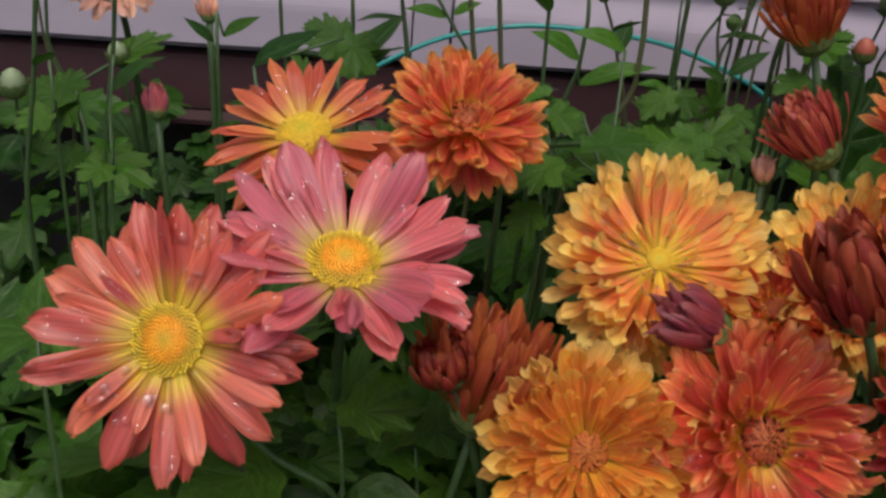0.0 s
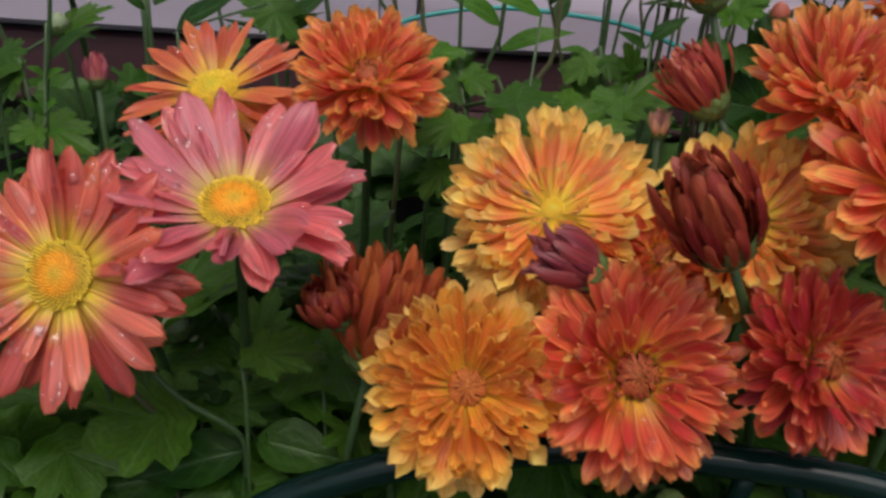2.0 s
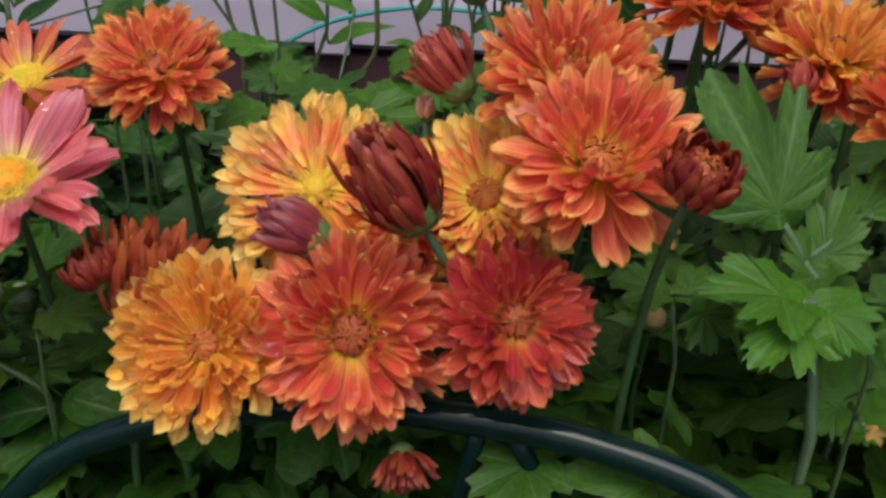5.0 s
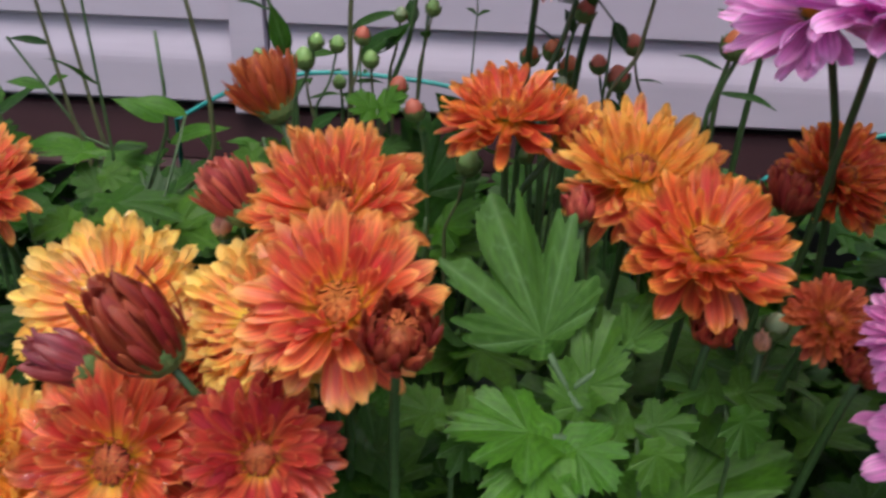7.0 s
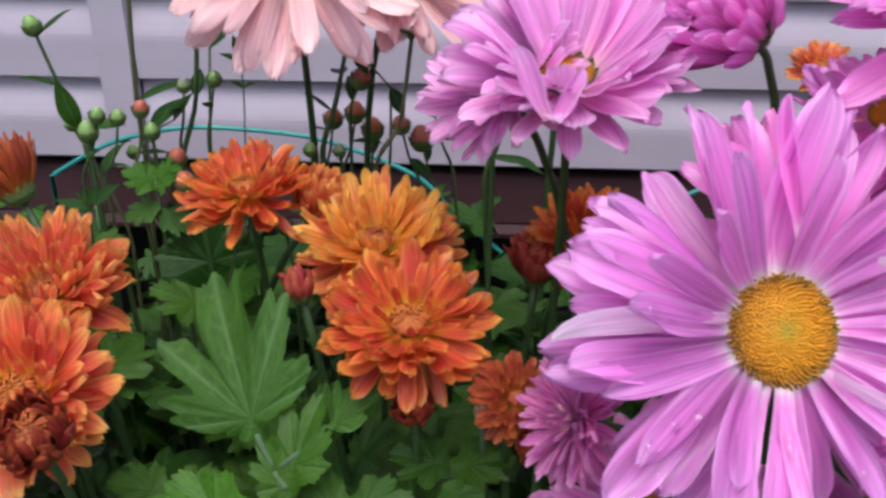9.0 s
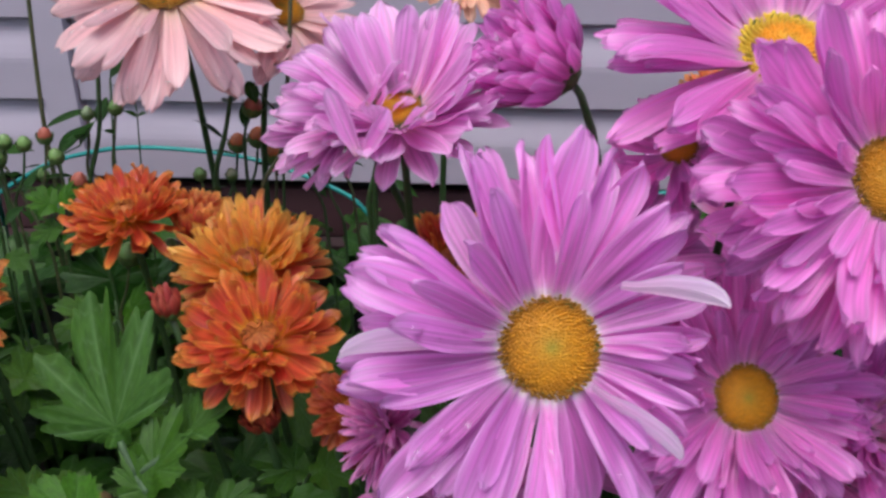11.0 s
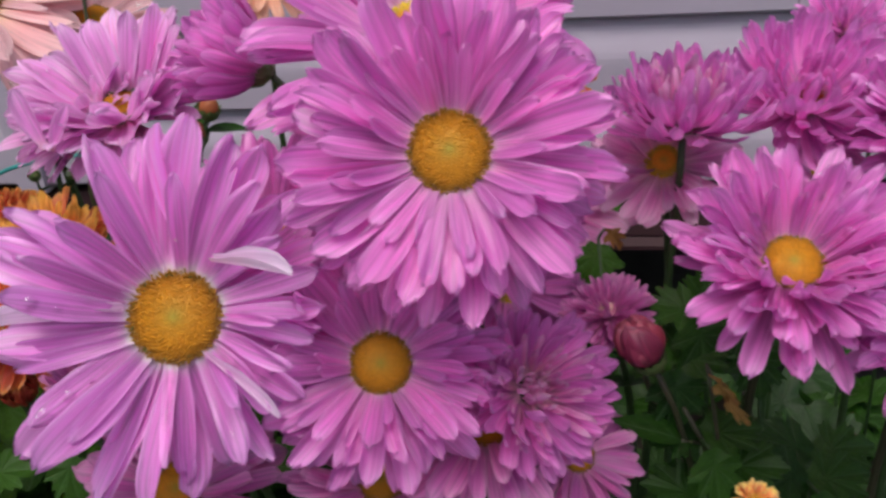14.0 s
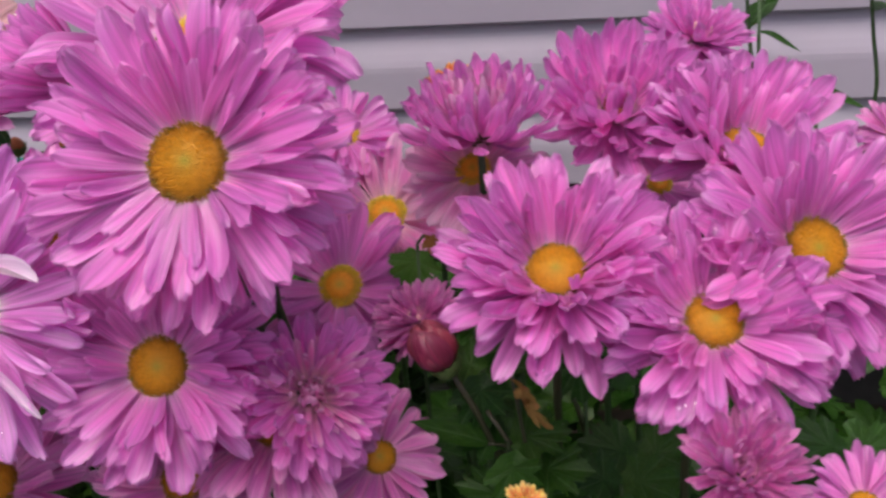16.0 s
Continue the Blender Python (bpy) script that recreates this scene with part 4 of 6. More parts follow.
def bloom(form, colour, at, facing, radius, seed, inner=None, spread=0.0, jitter=7.0, drops=0, leaves=4, thick=0.0022, droop=0.0, shift=(0.0, 0.0), disc=None, group="", open_by=0.0, neck=1.0, wild=1.0, stem=None, trim=None):
    """One flower with its stem: petals ring by ring round the facing direction."""
    rng = random.Random(seed)
    f = FORMS[form]
    at, n = Vector(at), Vector(facing).normalized()
    foot = Vector((at.x - n.x * 0.06 + shift[0] + rng.uniform(-0.015, 0.015), at.y - n.y * 0.05 + shift[1] + rng.uniform(0.01, 0.05), 0.0))
    label = WORDS[colour] + " " + FORM_WORDS[form] + (", rain-wet" if drops else "")
    ob = thing("chrysanthemum" if form not in ("bud", "globe") else "chrysanthemum_bud", foot, label, "flower", group)
    local = Matrix.Translation(at - foot)
    fr = frame_of(n, rng.uniform(0, 6.28))
    pts = stem_to(ob, at - n * radius * 0.16, n, foot, thick, (rng.uniform(-0.02, 0.02), rng.uniform(-0.01, 0.03)), stem, neck)
    leaves_on(ob, pts, rng, leaves, 0.3, 0.8, 0.05, below=min(0.42, at.z - 0.07))
    cs = radius * {"bud": 0.27, "globe": 0.24, "knob": 0.32, "spire": 0.28, "brush": 0.28, "half_open": 0.24, "vase": 0.29}.get(form, 0.2)
    cup_m = local @ fr @ pose(0, 0, -radius * 0.03) @ Matrix.Diagonal((cs, cs, cs, 1))
    head = child("flower_head", CUP, ob, cup_m, "scaly green calyx under the petals")
    back = cup_m.inverted()
    spots = []
    up = fr.to_3x3().inverted() @ Vector((0, 0, 1))
    for ri, (count, lift, length, width, foot_r, foot_z) in enumerate(f["rings"]):
        col = inner if inner and ri >= len(f["rings"]) // 2 else colour
        fam = petals_of(col, form, f["s"], *f["div"])
        a0 = rng.uniform(0, 360)
        for i in range(count):
            az = a0 + 360 * (i + rng.uniform(-1, 1) * f.get("scatter", 0.36) * wild) / count
            ca, sa = math.cos(radians(az)), math.sin(radians(az))
            tilt = lift + spread + rng.gauss(0, jitter * f.get("loose", 1.0)) + droop * (ca * up.x + sa * up.y) + open_by * rng.random()
            k = radius * length * (1.07 - f.get("vary", 0.24) * rng.random() ** 2) * (1 - foot_r * 0.8)
            if trim:  # petals on one side grown shorter
                k *= 1 - trim[1] * max(0.0, (fr.to_3x3() @ Vector((ca, sa, 0))).dot(Vector(trim[0]).normalized())) ** 1.5
            me, q = rng.choice(fam)
            roll = rng.gauss(0, 8 * wild)
            if ri >= len(f["rings"]) - f.get("gap", 0) and ca * up.x + sa * up.y < -0.7:
                continue
            if rng.random() < 0.06 * wild * f["s"].get("calm", 1):  # a petal that has turned or lifted
                roll, tilt = rng.choice((-1, 1)) * rng.uniform(30, 65), tilt + rng.uniform(5, 25)
            m = local @ fr @ pose(0, 0, 0, 0, 0, az) @ pose(radius * foot_r, 0, radius * foot_z) @ pose(0, 0, 0, roll, -tilt, rng.gauss(0, 4))
            m = m @ Matrix.Diagonal((k, k * width * rng.uniform(0.9, 1.1), k, 1))
            child("petal", me, head, back @ m)
            if drops and rng.random() < drops / 26:
                for _ in range(rng.choice((3, 5, 7, 9, 11))):
                    v, u = rng.uniform(0.3, 0.93), rng.uniform(-0.7, 0.7)
                    p = m @ petal_point(q, v, u)
                    d1 = m @ petal_point(q, v + 0.03, u) - p
                    d2 = m @ petal_point(q, v, u + 0.05) - p
                    nn = d1.cross(d2)
                    if nn.length > 0:
                        spots.append((p, nn.normalized(), rng.uniform(0.0006, 0.0014) * rng.choice((1, 1, 1, 1.4, 1.9))))
    kind = disc or f["disc"]
    if kind:
        r = radius * f["dr"]
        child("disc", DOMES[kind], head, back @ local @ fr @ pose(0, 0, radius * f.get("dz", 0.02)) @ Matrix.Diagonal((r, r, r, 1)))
    if spots:
        drop_cloud(ob, spots)
    return ob


def ribbed_bud(name, mat):
    """A closed bud of unit radius: a ribbed egg pointing along +z."""
    verts, faces, seg = [], [], 20
    prof = [(0.25, -0.95), (0.75, -0.65), (1.0, -0.1), (0.95, 0.4), (0.68, 0.85), (0.3, 1.12), (0.03, 1.2)]
    for j, (r, z) in enumerate(prof):
        for k in range(seg):
            w = 2 * math.pi * k / seg + 0.25 * j
            rr = r * (1 + 0.12 * math.cos(10 * w / 1.0) * (0 < j < 6))
            verts.append((rr * math.cos(w), rr * math.sin(w), z))
    for j in range(len(prof) - 1):
        for k in range(seg):
            q = (k + 1) % seg
            faces.append((j * seg + k, j * seg + q, (j + 1) * seg + q, (j + 1) * seg + k))
    faces.append(tuple(range(seg))[::-1])
    faces.append(tuple((len(prof) - 1) * seg + k for k in range(seg)))
    return mesh_from(name, verts, faces, mat)


BUDS = {"green": ribbed_bud("bud", BUD_GREEN), "white": ribbed_bud("bud", BUD_WHITE), "red": ribbed_bud("bud", BUD_RED), "orange": ribbed_bud("bud", plain("bud_orange", (0.40, 0.115, 0.04), 0.5, grain=500, depth=0.5)), "dry": ribbed_bud("bud", plain("bud_dry", (0.32, 0.22, 0.09), 0.7, grain=300, depth=0.7))}
BUD_WORDS = {"green": "thin green chrysanthemum stalk with a round green bud", "white": "green chrysanthemum stalk with a whitish closed bud", "red": "green chrysanthemum stalk with a reddish closed bud", "orange": "green chrysanthemum stalk with an orange opening bud", "dry": "green chrysanthemum stalk with a withered yellow bud", "": "tall thin green chrysanthemum stalk with small leaves"}


def stalk(tops, thick, bud="", size=0.0, leaves=2, seed=0, leaf_size=0.03):
    """A bare stalk through a few places from its top downwards, on to the ground; a bud may sit on top."""
    rng = random.Random(seed + 900)
    low = Vector(tops[-1])
    foot = Vector((low.x + rng.uniform(-0.04, 0.04), low.y + rng.uniform(-0.01, 0.03), 0.0))
    ob = thing("chrysanthemum_stalk", foot, BUD_WORDS[bud], "flower stalk", "thin stalks")
    knots = [Vector(p) - foot for p in tops] + [Vector((0, 0, -0.01))]
    pts = []
    for i in range(len(knots) - 1):
        p0, p3 = knots[i], knots[i + 1]
        reach = (p3 - p0).length
        d0 = (knots[i + 1] - knots[max(i - 1, 0)]).normalized() * reach
        d3 = (knots[min(i + 2, len(knots) - 1)] - knots[i]).normalized() * reach
        pts += bezier(p0, p0 + d0 / 3, p3 - d3 / 3, p3, 6)[(1 if i else 0):]
    radii = [thick * (0.85 + 0.5 * i / len(pts)) for i in range(len(pts))]
    child("stem", tube_mesh("stem", pts, radii, STEM if rng.random() < 0.6 else STEM_DARK, 6), ob)
    leaves_on(ob, pts, rng, leaves, 0.02, 0.45, leaf_size, True)
    leaves_on(ob, pts, rng, 1, 0.4, 0.9, 0.05, below=0.37)
    if bud:
        axis = frame_of((pts[0] - pts[1]).normalized() + Vector((0, -0.15, 0.3)))
        b = child("bud", BUDS[bud], ob, Matrix.Translation(pts[0]) @ axis @ pose(0, 0, size * 0.8) @ Matrix.Diagonal((size * 0.95, size * 0.95, size * 1.15, 1)))
        if bud:
            child("calyx", CUP, b, pose(0, 0, -0.12) @ Matrix.Diagonal((1.15, 1.15, 1.1, 1)))
    return ob


BIG_LEAVES = {
    "downy": leaf_mesh("leaf", LEAF_SOFT, 260, 8, DEEP, 0.92, 0.88, 0.12, 41, 0.05, 0.12, teeth=20),
    "fresh": leaf_mesh("leaf", LEAF_FRESH, 260, 5, COMMON, 0.55, 1.0, 0.15, 43, 0.03, teeth=26),
    "toothed": leaf_mesh("leaf", LEAF_FRESH, 280, 6, COMMON, 0.42, 1.0, 0.12, 47, 0.02, teeth=32),
    "plain": leaf_mesh("leaf", LEAF_MID, 220, 4, COMMON, 0.65, 0.9, 0.15, 53, 0.025, teeth=22),
    # the plain leaf again in a darker green that stands for shade
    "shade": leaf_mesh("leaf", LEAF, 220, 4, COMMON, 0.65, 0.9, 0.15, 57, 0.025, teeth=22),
    "oval": blade_mesh("leaf", LEAF_SOFT, 16, 0.1, 59, 0.26),
    "blade": blade_mesh("leaf", LEAF, 14, 0.15, 63, 0.18),
    "light": blade_mesh("leaf", LEAF_FRESH, 14, 0.15, 67, 0.18),
    "dry": leaf_mesh("leaf", LEAF_DRY, 80, 5, COMMON, 1.1, 0.7, 0.5, 61, 0.12),
}


def leafy_shoot(tops, thick, blades, label, mat=None):
    """A leafy shoot: a stem through places from the top down, and blades of (kind, base, tip, facing, width)."""
    low = Vector(tops[-1])
    foot = Vector((low.x, low.y + 0.005, 0.0))
    ob = thing("leafy_shoot", foot, label, "leaves", "leafy shoots")
    pts = [Vector(p) - foot for p in tops] + [Vector((0, 0, -0.01))]
    child("stem", tube_mesh("stem", pts, [thick * (0.8 + 0.4 * i / len(pts)) for i in range(len(pts))], mat or STEM, 7), ob)
    for kind, a, b, facing, width in blades:
        a, b = Vector(a) - foot, Vector(b) - foot
        x = (b - a).normalized()
        z = Vector(facing)
        z = (z - x * z.dot(x)).normalized()
        y = z.cross(x)
        k = (b - a).length
        m = Matrix((x, y, z)).transposed().to_4x4()
        m.translation = a
        child("leaf", BIG_LEAVES[kind], ob, m @ Matrix.Diagonal((k, k * width, k, 1)))
        near = min(pts, key=lambda p: (p - a).length)
        if (near - a).length > 0.004:
            child("leaf_stalk", tube_mesh("leaf_stalk", bezier(near, near.lerp(a, 0.4), near.lerp(a, 0.7), a + x * k * 0.03, 4), [thick * 0.7] * 5, mat or STEM, 6), ob)
    return ob


def stray_petal(flower, colour, base, tip, facing, width):
    """A single petal that has turned over and lies across its flower."""
    a, b = Vector(base) - flower.location, Vector(tip) - flower.location
    x = (b - a).normalized()
    z = Vector(facing)
    z = (z - x * z.dot(x)).normalized()
    m = Matrix((x, z.cross(x), z)).transposed().to_4x4()
    m.translation = a
    k = (b - a).length
    me, _ = petals_of(colour, "stray", shape(0.30, 0.4, 0.5, 0.7, 1.8, 0.1, -0.3, 0.9, 0.04), 6, 9, 2)[0]
    child("petal", me, flower, m @ Matrix.Diagonal((k, k * width, k, 1)), WORDS[colour] + " petal folded over the flower")


# ---- the flowers, each with its stem ----
# the daisy-like plants in coral and rose
bloom("daisy", "coral", (-0.302, 0.267, 0.477), (-0.21, -0.81, 0.55), 0.0446, 2, drops=26, group='coral daisy flowers')
bloom("daisy", "rose", (-0.247, 0.295, 0.493), (0.02, -0.33, 0.94), 0.0482, 3, drops=26, spread=20, jitter=4, group='coral daisy flowers')
bloom("daisy_thin", "tawny", (-0.266, 0.364, 0.511), (-0.18, -0.37, 0.91), 0.0400, 4, drops=8, spread=6, disc="lime", group='coral daisy flowers')
# the orange, golden and red double flowers
bloom("double", "orange", (-0.202, 0.363, 0.522), (-0.00, -0.51, 0.86), 0.0336, 6, group='orange double flowers')
bloom("spoon_open", "gold", (-0.126, 0.325, 0.483), (-0.11, -0.58, 0.80), 0.0440, 7, drops=4, spread=8, group='orange double flowers')
bloom("spoon", "gold", (-0.161, 0.258, 0.443), (-0.08, -0.72, 0.69), 0.0375, 8, spread=10, inner='amber', group='orange double flowers')
bloom("double", "red", (-0.102, 0.256, 0.453), (0.02, -0.82, 0.58), 0.0413, 9, drops=3, group='orange double flowers')
bloom("double", "crimson", (-0.040, 0.248, 0.468), (0.16, -0.78, 0.60), 0.0325, 10, group='orange double flowers')
bloom("double", "orange", (-0.021, 0.323, 0.540), (-0.01, -0.48, 0.88), 0.0397, 11, spread=9, group='orange double flowers')
bloom("open_double", "orange", (-0.012, 0.273, 0.523), (0.03, -0.54, 0.84), 0.0400, 12, spread=12, inner='red', group='orange double flowers')
bloom("spoon", "gold", (-0.052, 0.308, 0.490), (-0.25, -0.64, 0.73), 0.0394, 13, group='orange double flowers')
bloom("double", "red", (-0.084, 0.305, 0.475), (-0.20, -0.55, 0.81), 0.0254, 14, group='orange double flowers')
bloom("brush", "rust", (-0.194, 0.288, 0.438), (0.21, 0.12, 0.96), 0.0440, 15, spread=4, group='orange double flowers')
bloom("open_double", "ember", (0.047, 0.396, 0.557), (-0.06, -0.22, 0.97), 0.0324, 16, group='orange double flowers')
bloom("half_open", "orange", (0.077, 0.411, 0.538), (0.62, -0.03, 0.78), 0.0277, 17, spread=-14, group='orange double flowers')
bloom("double", "orange", (0.111, 0.387, 0.535), (-0.00, -0.32, 0.95), 0.0419, 18, inner='amber', group='orange double flowers')
bloom("open_double", "ember", (0.133, 0.323, 0.531), (0.03, -0.47, 0.88), 0.0367, 19, group='orange double flowers')
bloom("double", "ember", (0.212, 0.406, 0.530), (0.36, -0.44, 0.82), 0.0306, 20, group='orange double flowers')
bloom("half_open", "brick", (0.187, 0.396, 0.515), (0.08, -0.06, 0.99), 0.0246, 21, group='orange double flowers')
bloom("double", "rust", (0.178, 0.294, 0.516), (0.12, -0.60, 0.79), 0.0187, 22, group='orange double flowers')
bloom("knob", "dark", (0.187, 0.277, 0.504), (0.00, -0.36, 0.93), 0.0160, 23, group='orange double flowers')
bloom("open_double", "orange", (0.384, 0.641, 0.551), (0.03, -0.38, 0.93), 0.0240, 24, group='orange double flowers')
bloom("vase", "dark", (-0.081, 0.249, 0.400), (0.12, -0.82, -0.56), 0.0180, 25, spread=-10, leaves=0, thick=0.0012, neck=0.2, group='orange double flowers')
# half-open heads and buds among them
bloom("brush", "rust", (-0.060, 0.386, 0.558), (-0.39, 0.07, 0.92), 0.0295, 27, spread=10, group='half-open red flowers')
bloom("brush", "brick", (-0.066, 0.342, 0.526), (-0.65, 0.16, 0.75), 0.0285, 28, spread=24, group='half-open red flowers')
bloom("spire", "dark", (-0.080, 0.261, 0.506), (-0.50, -0.10, 0.86), 0.0385, 29, shift=(0.04, 0.06), group='half-open red flowers')
bloom("knob", "dark", (0.014, 0.237, 0.531), (0.09, -0.47, 0.88), 0.0236, 30, group='half-open red flowers')
bloom("knob", "dark", (-0.209, 0.281, 0.457), (-0.40, -0.06, 0.91), 0.0209, 31, group='half-open red flowers')
bloom("knob", "dark", (0.136, 0.306, 0.499), (0.00, -0.39, 0.92), 0.0163, 32, group='half-open red flowers')
bloom("bud", "plum", (-0.119, 0.280, 0.481), (-0.88, -0.13, 0.46), 0.0290, 33, shift=(0.05, 0.0), group='closed flower buds')
bloom("bud", "brick", (0.082, 0.350, 0.527), (-0.13, -0.07, 0.99), 0.0170, 34, group='closed flower buds')
bloom("bud", "peach", (0.164, 0.326, 0.480), (-0.02, -0.06, 1.00), 0.0104, 35, group='closed flower buds')
bloom("bud", "peach", (-0.080, 0.354, 0.507), (-0.04, 0.17, 0.98), 0.0116, 36, group='closed flower buds')
bloom("bud", "rose", (-0.348, 0.477, 0.471), (-0.08, 0.20, 0.98), 0.0168, 37, group='closed flower buds')
bloom("bud", "peach", (-0.319, 0.469, 0.525), (-0.08, 0.20, 0.98), 0.0136, 38, group='closed flower buds')
# the pale salmon flowers behind
bloom("daisy", "pale", (0.064, 0.451, 0.661), (0.05, -0.55, 0.84), 0.0667, 40, drops=24, spread=-18, disc='amber', group='pale salmon flowers')
bloom("daisy", "pale", (0.112, 0.490, 0.640), (0.39, -0.33, 0.86), 0.0499, 41, drops=8, spread=-6, disc='amber', group='pale salmon flowers')
bloom("daisy", "peach", (0.213, 0.514, 0.659), (0.19, -0.37, 0.91), 0.0333, 42, drops=6, spread=-15, disc='amber', group='pale salmon flowers')
bloom("daisy", "peach", (-0.374, 0.512, 0.529), (-0.10, -0.35, 0.93), 0.0232, 43, drops=6, spread=-20, group='pale salmon flowers')
# the lilac pink flowers
large_pink = bloom("pink", "lilac", (0.258, 0.247, 0.580), (0.18, -0.82, 0.54), 0.0710, 45, drops=8, droop=8, jitter=9, wild=1.25, trim=((0.95, 0.0, -0.3), 0.30), group='lilac pink flowers')
bloom("pink_full", "pink", (0.365, 0.258, 0.641), (0.12, -0.84, 0.53), 0.0577, 46, jitter=7, droop=6, group='lilac pink flowers')
bloom("pink", "pink", (0.343, 0.323, 0.664), (0.05, -0.55, 0.84), 0.0707, 47, spread=8, disc='yellow', group='lilac pink flowers')
bloom("pink", "pink", (0.279, 0.304, 0.584), (0.30, -0.50, 0.81), 0.0480, 48, spread=10, group='lilac pink flowers')
bloom("pink_full", "pink", (0.331, 0.262, 0.552), (0.17, -0.82, 0.54), 0.0493, 49, group='lilac pink flowers')
bloom("bowl", "pink", (0.388, 0.276, 0.532), (0.45, -0.70, 0.56), 0.0365, 50, inner='blush', spread=4, jitter=12, group='lilac pink flowers')
bloom("pink_small", "magenta", (0.367, 0.284, 0.509), (0.15, -0.53, 0.83), 0.0430, 51, group='lilac pink flowers')
bloom("pink_small", "magenta", (0.405, 0.299, 0.482), (0.48, -0.60, 0.64), 0.0315, 52, group='lilac pink flowers')
bloom("pink_small", "magenta", (0.232, 0.262, 0.483), (0.10, -0.55, 0.83), 0.0480, 53, group='lilac pink flowers')
bloom("pink_small", "magenta", (0.321, 0.276, 0.482), (0.16, -0.43, 0.89), 0.0433, 54, group='lilac pink flowers')
bloom("tight", "magenta", (0.197, 0.261, 0.532), (-0.85, -0.40, 0.35), 0.0245, 55, group='lilac pink flowers')
bloom("pink_fan", "pearl", (0.170, 0.364, 0.620), (-0.48, -0.35, 0.80), 0.0370, 56, spread=14, drops=6, group='lilac pink flowers')
folded_pink = bloom("pink_fan", "pearl", (0.194, 0.352, 0.629), (-0.06, -0.36, 0.93), 0.0515, 57, spread=30, jitter=6, drops=8, group='lilac pink flowers')
bloom("half_open", "pink", (0.261, 0.357, 0.646), (-0.76, -0.35, 0.56), 0.0400, 58, spread=-6, drops=3, thick=0.0022, neck=0.3, disc='cream', group='lilac pink flowers')
bloom("bowl", "pink", (0.450, 0.366, 0.614), (0.01, -0.12, 0.99), 0.0400, 59, inner='blush', spread=22, drops=3, group='lilac pink flowers')
bloom("bowl", "pink", (0.509, 0.407, 0.609), (0.12, -0.54, 0.83), 0.0459, 60, spread=4, disc="ember", group='lilac pink flowers')
bloom("tight", "pink", (0.552, 0.531, 0.608), (0.16, -0.41, 0.90), 0.0327, 61, group='lilac pink flowers')
bloom("pink_full", "pink", (0.567, 0.390, 0.593), (0.26, -0.38, 0.89), 0.0510, 62, spread=26, drops=4, group='lilac pink flowers')
bloom("pink_full", "pink", (0.587, 0.320, 0.578), (0.34, -0.72, 0.61), 0.0517, 63, spread=12, group='lilac pink flowers')
bloom("pink_full", "pink", (0.548, 0.289, 0.563), (0.13, -0.61, 0.78), 0.0458, 64, spread=13, drops=4, stem=STEM_BROWN, group='lilac pink flowers')
bloom("pink_full", "pink", (0.488, 0.301, 0.577), (0.07, -0.55, 0.83), 0.0493, 65, spread=24, drops=6, stem=STEM_BROWN, group='lilac pink flowers')
bloom("pink_small", "pink", (0.366, 0.389, 0.520), (0.09, -0.66, 0.75), 0.0460, 66, disc='yellow', group='lilac pink flowers')
bloom("pink_small", "blush", (0.379, 0.443, 0.537), (0.16, -0.52, 0.85), 0.0480, 67, spread=8, disc='yellow', group='lilac pink flowers')
bloom("pink_small", "pink", (0.350, 0.477, 0.573), (0.27, -0.48, 0.83), 0.0332, 68, disc='yellow', group='lilac pink flowers')
bloom("pink_small", "blush", (0.443, 0.382, 0.588), (-0.09, -0.66, 0.75), 0.0335, 69, disc='yellow', group='lilac pink flowers')
bloom("bowl", "magenta", (0.557, 0.242, 0.531), (0.17, -0.53, 0.83), 0.0244, 70, spread=8, group='lilac pink flowers')
bloom("pink_small", "pink", (0.602, 0.261, 0.502), (0.15, -0.37, 0.92), 0.0238, 71, group='lilac pink flowers')
bloom("pink_small", "magenta", (0.632, 0.397, 0.596), (0.07, -0.52, 0.85), 0.0200, 72, group='lilac pink flowers')
bloom("tight", "magenta", (0.418, 0.345, 0.527), (-0.23, -0.40, 0.89), 0.0224, 73, group='lilac pink flowers')
bloom("pink_small", "pink", (0.310, 0.331, 0.622), (-0.21, -0.53, 0.82), 0.0287, 74, group='lilac pink flowers')
bloom("pink_small", "pink", (0.530, 0.452, 0.551), (0.17, -0.53, 0.83), 0.0272, 75, disc='yellow', group='lilac pink flowers')
bloom("globe", "wine", (0.436, 0.316, 0.522), (-0.42, -0.12, 0.90), 0.0285, 76, jitter=3, thick=0.0016, stem=STEM_BROWN, group='closed pink buds')
bloom("globe", "wine", (0.407, 0.465, 0.529), (0.06, 0.10, 0.99), 0.0215, 77, group='closed pink buds')
stray_petal(folded_pink, "pearl", (0.185, 0.304, 0.627), (0.171, 0.31, 0.65), (0.22, -0.93, 0.28), 1.15)
stray_petal(folded_pink, "pearl", (0.187, 0.304, 0.626), (0.195, 0.309, 0.645), (0.22, -0.93, 0.28), 1.1)
stray_petal(large_pink, "silver", (0.28, 0.241, 0.607), (0.313, 0.231, 0.609), (0.07, -0.25, 0.97), 0.75)
stray_petal(large_pink, "silver", (0.240, 0.243, 0.585), (0.186, 0.236, 0.580), (-0.3, -0.5, 0.8), 0.5)
stray_petal(large_pink, "silver", (0.272, 0.236, 0.571), (0.303, 0.223, 0.554), (0.6, -0.6, 0.5), 0.45)
stray_petal(large_pink, "lilac", (0.262, 0.255, 0.608), (0.258, 0.274, 0.648), (-0.5, -0.8, 0.2), 0.55)
